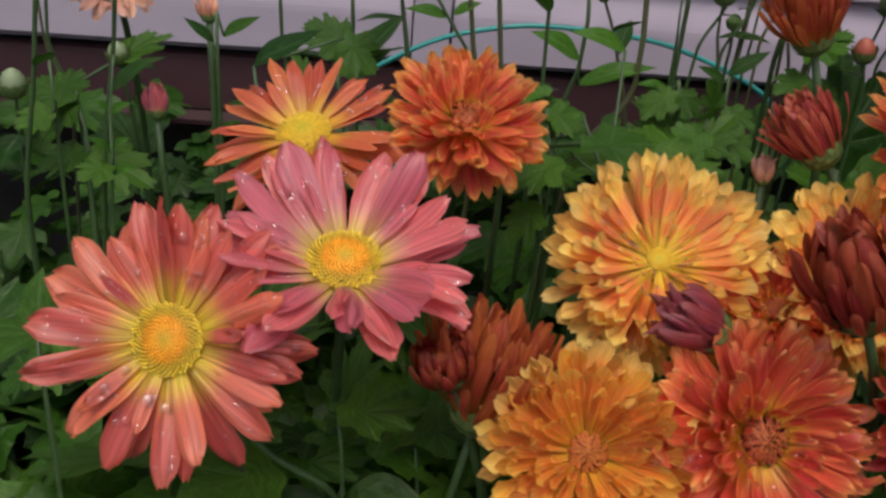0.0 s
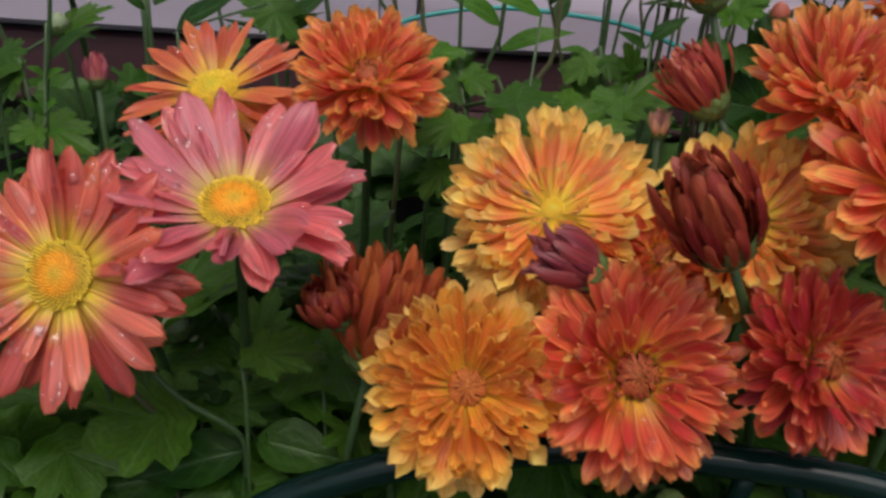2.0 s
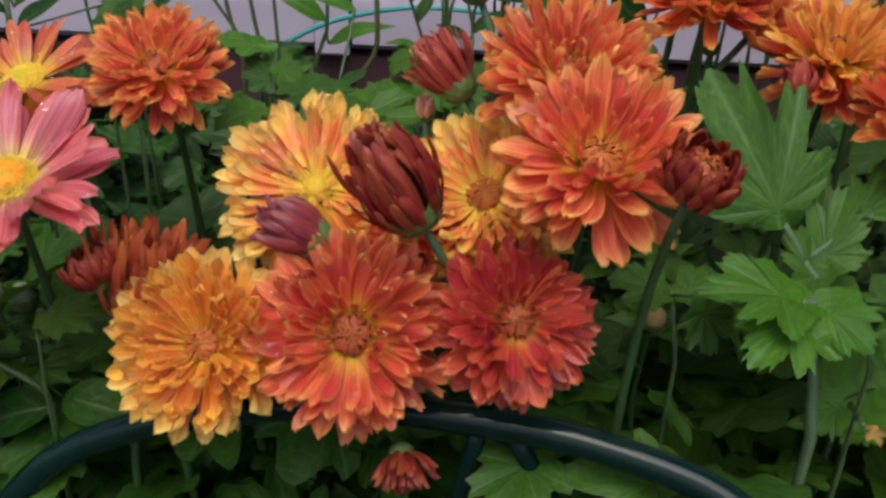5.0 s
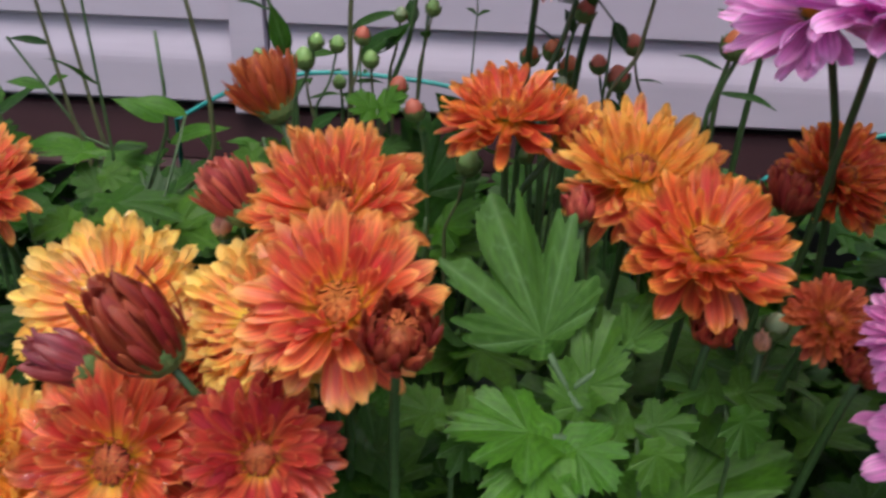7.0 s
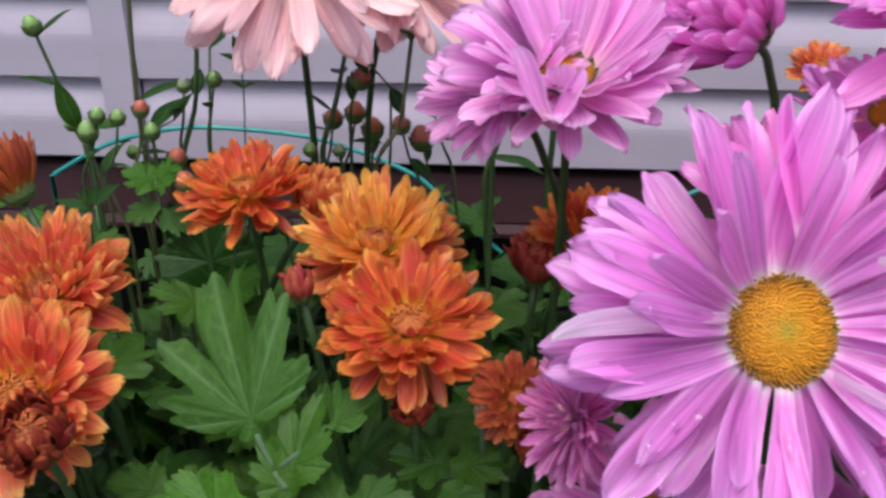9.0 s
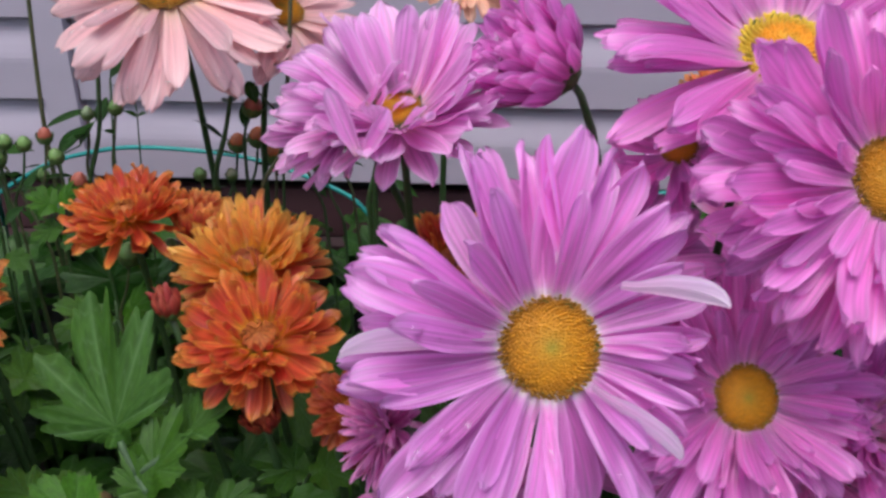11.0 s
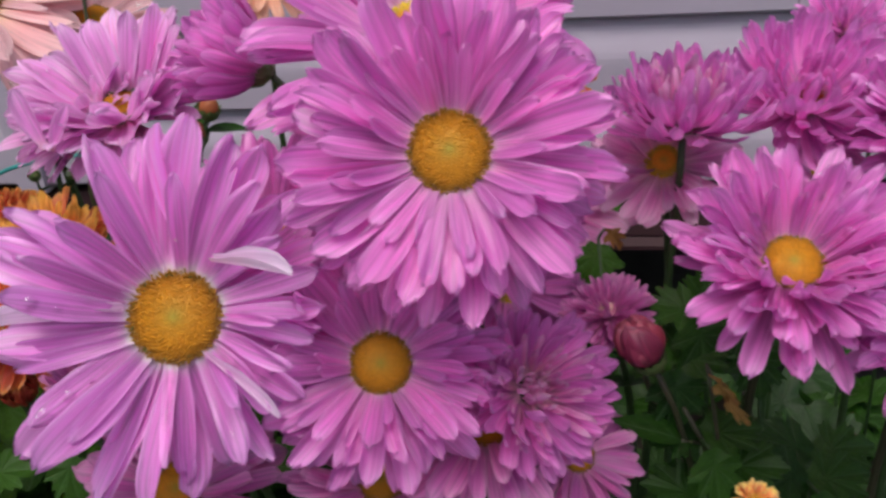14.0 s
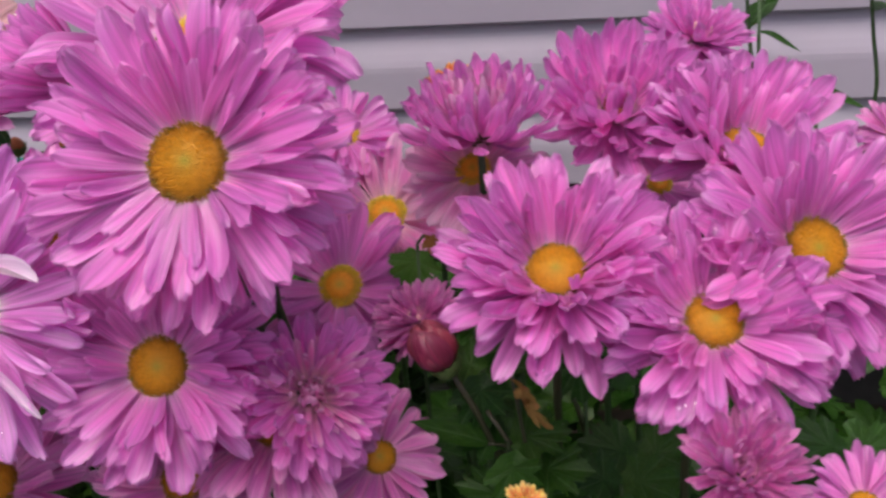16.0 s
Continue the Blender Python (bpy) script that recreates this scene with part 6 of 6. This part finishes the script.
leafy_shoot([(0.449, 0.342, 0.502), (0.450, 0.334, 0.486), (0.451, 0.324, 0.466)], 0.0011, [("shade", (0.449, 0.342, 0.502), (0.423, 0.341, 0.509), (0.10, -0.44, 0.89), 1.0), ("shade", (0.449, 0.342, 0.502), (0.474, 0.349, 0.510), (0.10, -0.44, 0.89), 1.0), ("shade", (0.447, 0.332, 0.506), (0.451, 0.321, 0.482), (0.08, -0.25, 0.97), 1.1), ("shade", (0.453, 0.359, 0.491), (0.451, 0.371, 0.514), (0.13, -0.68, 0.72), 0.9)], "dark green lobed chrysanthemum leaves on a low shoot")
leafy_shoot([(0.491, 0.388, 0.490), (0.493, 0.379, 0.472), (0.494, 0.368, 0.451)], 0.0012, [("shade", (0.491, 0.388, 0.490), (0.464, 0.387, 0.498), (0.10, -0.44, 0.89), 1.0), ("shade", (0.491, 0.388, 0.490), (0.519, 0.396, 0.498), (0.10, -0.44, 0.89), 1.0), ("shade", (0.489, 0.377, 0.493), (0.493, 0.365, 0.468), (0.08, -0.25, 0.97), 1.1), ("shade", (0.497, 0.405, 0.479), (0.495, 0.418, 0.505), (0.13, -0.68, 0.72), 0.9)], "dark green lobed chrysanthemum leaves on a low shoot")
leafy_shoot([(0.452, 0.323, 0.492), (0.462, 0.326, 0.470), (0.476, 0.330, 0.430)], 0.0013, [("blade", (0.452, 0.322, 0.474), (0.418, 0.312, 0.493), (0.1, -0.45, 0.89), 0.9), ("shade", (0.470, 0.328, 0.455), (0.500, 0.322, 0.462), (0.1, -0.45, 0.89), 1.0)], "olive brown shoot with a dark glossy narrow leaf", STEM_BROWN)
leafy_shoot([(0.006, 0.452, 0.472), (0.006, 0.450, 0.460), (0.006, 0.446, 0.440)], 0.0012, [("shade", (0.006, 0.452, 0.466), (0.000, 0.470, 0.532), (0.0, -0.8, 0.6), 0.9), ("fresh", (0.010, 0.448, 0.462), (0.036, 0.446, 0.486), (0.0, -0.5, 0.86), 0.9), ("plain", (0.004, 0.446, 0.458), (-0.026, 0.440, 0.476), (0.0, -0.5, 0.86), 0.9), ("plain", (0.010, 0.444, 0.456), (0.044, 0.436, 0.462), (0.0, -0.5, 0.86), 0.9)], "green lobed leaves between the orange flowers")
leafy_shoot([(-0.022, 0.460, 0.532), (-0.021, 0.458, 0.510), (-0.020, 0.455, 0.485)], 0.0009, [("fresh", (-0.022, 0.460, 0.530), (-0.038, 0.455, 0.540), (0.0, -0.6, 0.8), 0.9), ("fresh", (-0.022, 0.460, 0.530), (-0.006, 0.455, 0.543), (0.0, -0.6, 0.8), 0.9), ("plain", (-0.021, 0.458, 0.518), (-0.040, 0.452, 0.512), (0.0, -0.6, 0.8), 0.9), ("plain", (-0.021, 0.458, 0.514), (-0.002, 0.452, 0.506), (0.0, -0.6, 0.8), 0.9)], "short shoot with small fresh leaves under the buds")
leafy_shoot([(0.029, 0.470, 0.604), (0.030, 0.470, 0.585), (0.028, 0.468, 0.550), (0.026, 0.465, 0.500)], 0.0005, [("light", (0.029, 0.470, 0.597), (0.020, 0.466, 0.603), (0.0, -0.6, 0.8), 0.9), ("light", (0.029, 0.470, 0.596), (0.038, 0.466, 0.600), (0.0, -0.6, 0.8), 0.9), ("light", (0.029, 0.470, 0.602), (0.028, 0.466, 0.613), (0.0, -0.6, 0.8), 0.9), ("light", (0.030, 0.470, 0.583), (0.024, 0.466, 0.588), (0.0, -0.6, 0.8), 0.9), ("light", (0.030, 0.470, 0.583), (0.037, 0.466, 0.587), (0.0, -0.6, 0.8), 0.9)], "thin sprig with tiny yellow-green leaves")
# thin branching shoots with narrow leaves before the siding
leafy_shoot([(-0.223, 0.460, 0.563), (-0.205, 0.458, 0.536), (-0.186, 0.455, 0.509), (-0.170, 0.450, 0.467)], 0.0010, [("light", (-0.186, 0.455, 0.506), (-0.222, 0.450, 0.504), (0.0, -0.6, 0.8), 0.8), ("fresh", (-0.169, 0.450, 0.505), (-0.150, 0.440, 0.490), (0.0, -0.6, 0.8), 1.0), ("light", (-0.205, 0.458, 0.536), (-0.226, 0.455, 0.540), (0.0, -0.6, 0.8), 0.9), ("light", (-0.203, 0.456, 0.538), (-0.190, 0.455, 0.545), (0.0, -0.6, 0.8), 1.1)], "thin branching green shoot with narrow fresh leaves")
leafy_shoot([(-0.141, 0.460, 0.570), (-0.138, 0.456, 0.540), (-0.139, 0.455, 0.515), (-0.148, 0.452, 0.490), (-0.157, 0.450, 0.468)], 0.0012, [("light", (-0.139, 0.455, 0.521), (-0.165, 0.450, 0.535), (0.0, -0.6, 0.8), 1.1), ("light", (-0.139, 0.455, 0.508), (-0.102, 0.450, 0.522), (0.0, -0.6, 0.8), 0.7)], "curved green stem with a pair of narrow leaves")
leafy_shoot([(-0.080, 0.500, 0.547), (-0.078, 0.500, 0.520), (-0.077, 0.500, 0.490)], 0.0008, [("blade", (-0.080, 0.500, 0.547), (-0.086, 0.494, 0.579), (0.0, -0.6, 0.8), 1.0), ("blade", (-0.072, 0.500, 0.548), (-0.049, 0.494, 0.552), (0.0, -0.6, 0.8), 0.8)], "thin stalk with dark narrow leaves before the siding")
leafy_shoot([(-0.037, 0.500, 0.546), (-0.037, 0.500, 0.525), (-0.038, 0.500, 0.500)], 0.0008, [("blade", (-0.037, 0.500, 0.546), (-0.010, 0.494, 0.570), (0.0, -0.6, 0.8), 0.9), ("blade", (-0.022, 0.500, 0.553), (-0.007, 0.494, 0.572), (0.0, -0.6, 0.8), 1.0)], "thin stalk with dark narrow leaves before the siding")
leafy_shoot([(0.004, 0.500, 0.596), (0.000, 0.500, 0.560), (-0.004, 0.500, 0.520)], 0.0009, [("blade", (0.004, 0.500, 0.596), (0.022, 0.494, 0.612), (0.0, -0.6, 0.8), 1.1)], "thin stalk with dark narrow leaves before the siding")
leafy_shoot([(0.105, 0.500, 0.575), (0.104, 0.500, 0.545), (0.102, 0.500, 0.510)], 0.0009, [("blade", (0.105, 0.500, 0.575), (0.113, 0.494, 0.560), (0.0, -0.6, 0.8), 1.3), ("blade", (0.087, 0.500, 0.596), (0.093, 0.494, 0.584), (0.0, -0.6, 0.8), 1.6)], "thin stalk with dark narrow leaves before the siding")
leafy_shoot([(0.031, 0.460, 0.522), (0.032, 0.458, 0.500), (0.033, 0.455, 0.475)], 0.0011, [("blade", (0.031, 0.460, 0.522), (0.010, 0.454, 0.545), (-0.3, -0.7, 0.6), 1.5)], "short shoot with one dark glossy leaf")
leafy_shoot([(-0.131, 0.400, 0.481), (-0.132, 0.398, 0.465), (-0.133, 0.396, 0.445)], 0.0011, [("plain", (-0.131, 0.400, 0.481), (-0.080, 0.394, 0.494), (0.0, -0.35, 0.93), 0.9), ("light", (-0.145, 0.420, 0.486), (-0.121, 0.414, 0.497), (0.0, -0.6, 0.8), 0.6), ("light", (-0.142, 0.420, 0.506), (-0.160, 0.414, 0.500), (0.0, -0.6, 0.8), 0.7), ("light", (-0.121, 0.440, 0.531), (-0.150, 0.434, 0.541), (0.0, -0.6, 0.8), 0.9)], "green shoot with a broad lobed leaf and narrow leaves")
leafy_shoot([(-0.292, 0.420, 0.518), (-0.290, 0.418, 0.500), (-0.288, 0.415, 0.475)], 0.0010, [("blade", (-0.292, 0.420, 0.518), (-0.262, 0.414, 0.539), (0.0, -0.6, 0.8), 0.8), ("plain", (-0.254, 0.440, 0.528), (-0.238, 0.434, 0.514), (0.0, -0.6, 0.8), 1.2)], "dark green leaves on a thin shoot before the siding")
leafy_shoot([(-0.086, 0.460, 0.512), (-0.084, 0.458, 0.495), (-0.083, 0.455, 0.470)], 0.0009, [("plain", (-0.088, 0.460, 0.507), (-0.104, 0.452, 0.494), (0.0, -0.6, 0.8), 0.9), ("plain", (-0.086, 0.460, 0.507), (-0.074, 0.452, 0.496), (0.0, -0.6, 0.8), 0.9), ("light", (-0.089, 0.465, 0.506), (-0.108, 0.460, 0.509), (0.0, -0.6, 0.8), 0.7)], "thin shoot with toothed green leaves behind the flowers")
leafy_shoot([(-0.072, 0.446, 0.500), (-0.072, 0.444, 0.480), (-0.072, 0.440, 0.455)], 0.0010, [("fresh", (-0.075, 0.440, 0.494), (-0.092, 0.430, 0.478), (0.0, -0.6, 0.8), 0.9), ("plain", (-0.071, 0.440, 0.492), (-0.050, 0.430, 0.484), (0.0, -0.6, 0.8), 1.0), ("plain", (-0.070, 0.446, 0.498), (-0.078, 0.440, 0.520), (0.0, -0.6, 0.8), 0.8)], "thin shoot with toothed green leaves behind the flowers")
leafy_shoot([(-0.060, 0.462, 0.515), (-0.059, 0.460, 0.495), (-0.058, 0.456, 0.470)], 0.0009, [("plain", (-0.060, 0.460, 0.498), (-0.044, 0.452, 0.492), (0.0, -0.6, 0.8), 0.9), ("blade", (-0.062, 0.462, 0.511), (-0.080, 0.454, 0.522), (0.0, -0.6, 0.8), 0.9), ("blade", (-0.060, 0.464, 0.515), (-0.043, 0.460, 0.530), (0.0, -0.6, 0.8), 1.0)], "thin shoot with toothed green leaves behind the flowers")
leafy_shoot([(-0.160, 0.382, 0.498), (-0.161, 0.380, 0.480), (-0.162, 0.376, 0.455)], 0.0010, [("plain", (-0.158, 0.380, 0.498), (-0.182, 0.370, 0.490), (0.0, -0.3, 0.95), 1.0)], "wet green leaf on a short shoot")
leafy_shoot([(-0.358, 0.440, 0.512), (-0.361, 0.438, 0.485), (-0.357, 0.422, 0.470), (-0.358, 0.415, 0.440)], 0.0009, [("light", (-0.361, 0.439, 0.486), (-0.368, 0.434, 0.492), (0.0, -0.6, 0.8), 1.1), ("light", (-0.361, 0.439, 0.484), (-0.350, 0.434, 0.492), (0.0, -0.6, 0.8), 1.0), ("light", (-0.357, 0.421, 0.472), (-0.364, 0.412, 0.483), (0.0, -0.6, 0.8), 0.9), ("light", (-0.357, 0.421, 0.472), (-0.347, 0.412, 0.484), (0.0, -0.6, 0.8), 0.9), ("plain", (-0.357, 0.418, 0.467), (-0.368, 0.404, 0.466), (0.0, -0.6, 0.8), 1.0), ("light", (-0.357, 0.418, 0.463), (-0.344, 0.410, 0.470), (0.0, -0.6, 0.8), 0.8)], "young upright shoot with pairs of small green leaves")
leafy_shoot([(-0.314, 0.460, 0.530), (-0.314, 0.460, 0.505), (-0.313, 0.458, 0.470)], 0.0011, [("blade", (-0.316, 0.460, 0.515), (-0.328, 0.454, 0.528), (0.0, -0.6, 0.8), 0.9), ("blade", (-0.311, 0.460, 0.518), (-0.293, 0.454, 0.531), (0.0, -0.6, 0.8), 0.9)], "thin stalk with two dark leaves before the siding")
leafy_shoot([(-0.394, 0.462, 0.500), (-0.393, 0.460, 0.480), (-0.392, 0.456, 0.450)], 0.0010, [("plain", (-0.392, 0.460, 0.487), (-0.374, 0.452, 0.493), (0.0, -0.6, 0.8), 1.0), ("plain", (-0.393, 0.458, 0.475), (-0.410, 0.450, 0.470), (0.0, -0.6, 0.8), 1.0)], "dark green chrysanthemum shoot before the wall base")
leafy_shoot([(0.581, 0.500, 0.640), (0.583, 0.500, 0.600), (0.585, 0.500, 0.550)], 0.0010, [("blade", (0.581, 0.500, 0.619), (0.604, 0.494, 0.609), (0.0, -0.2, 0.98), 0.7), ("blade", (0.584, 0.500, 0.634), (0.596, 0.494, 0.640), (0.0, -0.6, 0.8), 1.0)], "thin stalk with dark narrow leaves before the siding")
leafy_shoot([(0.612, 0.485, 0.592), (0.612, 0.480, 0.570), (0.612, 0.475, 0.540)], 0.0012, [("blade", (0.607, 0.480, 0.592), (0.636, 0.474, 0.583), (0.0, -0.2, 0.98), 0.8)], "short stalk with a dark narrow leaf")
# the enamelled garden border of bent tube, and the wire hoops at the wall
TUBE_KNOTS = [(-0.270, 0.266, 0.331), (-0.239, 0.272, 0.366), (-0.193, 0.271, 0.391), (-0.147, 0.270, 0.403), (-0.107, 0.266, 0.411), (-0.059, 0.256, 0.415), (-0.013, 0.246, 0.415), (0.033, 0.232, 0.409), (0.058, 0.219, 0.400)]
TUBE_STRUTS = [((-0.050, 0.255, 0.413), (-0.058, 0.259, 0.362)), ((-0.038, 0.252, 0.414), (-0.014, 0.250, 0.371))]
HOOP_A = [(-0.245, 0.765, 0.401), (-0.192, 0.765, 0.431), (-0.151, 0.765, 0.444), (-0.106, 0.765, 0.451), (-0.044, 0.765, 0.449), (0.015, 0.765, 0.440), (0.090, 0.765, 0.410), (0.123, 0.765, 0.376), (0.177, 0.765, 0.328)]
HOOP_B = [(0.282, 0.765, 0.371), (0.322, 0.765, 0.395), (0.360, 0.765, 0.413), (0.385, 0.765, 0.420)]


def smooth_run(knots, steps):
    """A smooth run through the knots."""
    k = [Vector(p) for p in knots]
    out = []
    for i in range(len(k) - 1):
        d0 = (k[i + 1] - k[max(i - 1, 0)]) / 2
        d1 = (k[min(i + 2, len(k) - 1)] - k[i]) / 2
        out += bezier(k[i], k[i] + d0 / 3, k[i + 1] - d1 / 3, k[i + 1], steps)[(1 if i else 0):]
    return out


def garden_hoop(knots, radius, mat, name, label, struts=()):
    run = smooth_run(knots, 8)
    ends = [Vector((p.x, p.y, -0.02)) for p in (run[0], run[-1])]
    foot = Vector((run[0].x, run[0].y, 0.0))
    ob = thing(name, foot, label, "garden border")
    full = [ends[0]] + run + [ends[1]]
    child("bow", tube_mesh("bow", [p - foot for p in full], [radius] * len(full), mat, 16), ob)
    for a, b in struts:
        a, b = Vector(a) - foot, Vector(b) - foot
        child("strut", tube_mesh("strut", bezier(a, a.lerp(b, 0.3), a.lerp(b, 0.7), b + (b - a) * 2.5, 4), [radius * 0.62] * 5, mat, 12), ob)
    return ob


garden_hoop(TUBE_KNOTS, 0.0066, TUBE_GREEN, "garden_border", "glossy dark green bent tube garden border", TUBE_STRUTS)
garden_hoop(HOOP_A, 0.0021, WIRE_TEAL, "wire_hoop", "thin teal wire hoop bent in front of siding")
garden_hoop(HOOP_B, 0.0021, WIRE_TEAL, "wire_hoop", "thin teal wire hoop bent in front of siding")

# ---- leaves filling the bed ----
def leaf_mass(name, mat, boxes, label, seed):
    """Many leaves in one mesh: boxes of (count, x0, x1, y0, y1, z0, z1, size)."""
    rng = random.Random(seed)
    protos = []
    for me in LEAVES[:4]:
        co = np.array([v.co[:] for v in me.vertices])
        fs = np.array([p.vertices[:] for p in me.polygons])
        uv = np.empty((len(me.loops), 2), dtype=np.float32)
        me.uv_layers[0].data.foreach_get("uv", uv.ravel())
        lo = np.empty(len(me.loops), dtype=np.int32)
        me.loops.foreach_get("vertex_index", lo)
        vu = np.zeros((len(co), 2))
        vu[lo] = uv
        protos.append((co, fs, vu))
    vs, fc, us, n = [], [], [], 0
    for count, x0, x1, y0, y1, z0, z1, size in boxes:
        for _ in range(count):
            co, fs, vu = rng.choice(protos)
            m = pose(rng.uniform(x0, x1), rng.uniform(y0, y1), rng.uniform(z0, z1), 0, 0, rng.uniform(0, 360)) @ pose(0, 0, 0, rng.uniform(-35, 35), rng.uniform(-35, 40), 0)
            k = size * rng.uniform(0.6, 1.25)
            r = np.array(m.to_3x3()) * k
            vs.append(co @ r.T + np.array(m.translation))
            fc.append(fs + n)
            us.append(vu)
            n += len(co)
    me = mesh_from(name, np.concatenate(vs), np.concatenate(fc).tolist(), mat, np.concatenate(us))
    return tagged(new(name, me), label, "foliage", kind="stuff")


# the deep shade between these leaves is partly in their dark green
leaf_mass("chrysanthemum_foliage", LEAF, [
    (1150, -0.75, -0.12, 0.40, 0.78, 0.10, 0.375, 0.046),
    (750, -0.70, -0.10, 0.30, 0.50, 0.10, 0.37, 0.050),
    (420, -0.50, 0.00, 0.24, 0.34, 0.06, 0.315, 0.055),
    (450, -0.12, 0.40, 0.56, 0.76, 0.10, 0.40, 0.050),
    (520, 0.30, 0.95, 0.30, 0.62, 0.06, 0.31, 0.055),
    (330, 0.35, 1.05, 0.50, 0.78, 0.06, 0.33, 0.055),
], "dense wet chrysanthemum leaves filling the bed, green darkened for shade", 5)
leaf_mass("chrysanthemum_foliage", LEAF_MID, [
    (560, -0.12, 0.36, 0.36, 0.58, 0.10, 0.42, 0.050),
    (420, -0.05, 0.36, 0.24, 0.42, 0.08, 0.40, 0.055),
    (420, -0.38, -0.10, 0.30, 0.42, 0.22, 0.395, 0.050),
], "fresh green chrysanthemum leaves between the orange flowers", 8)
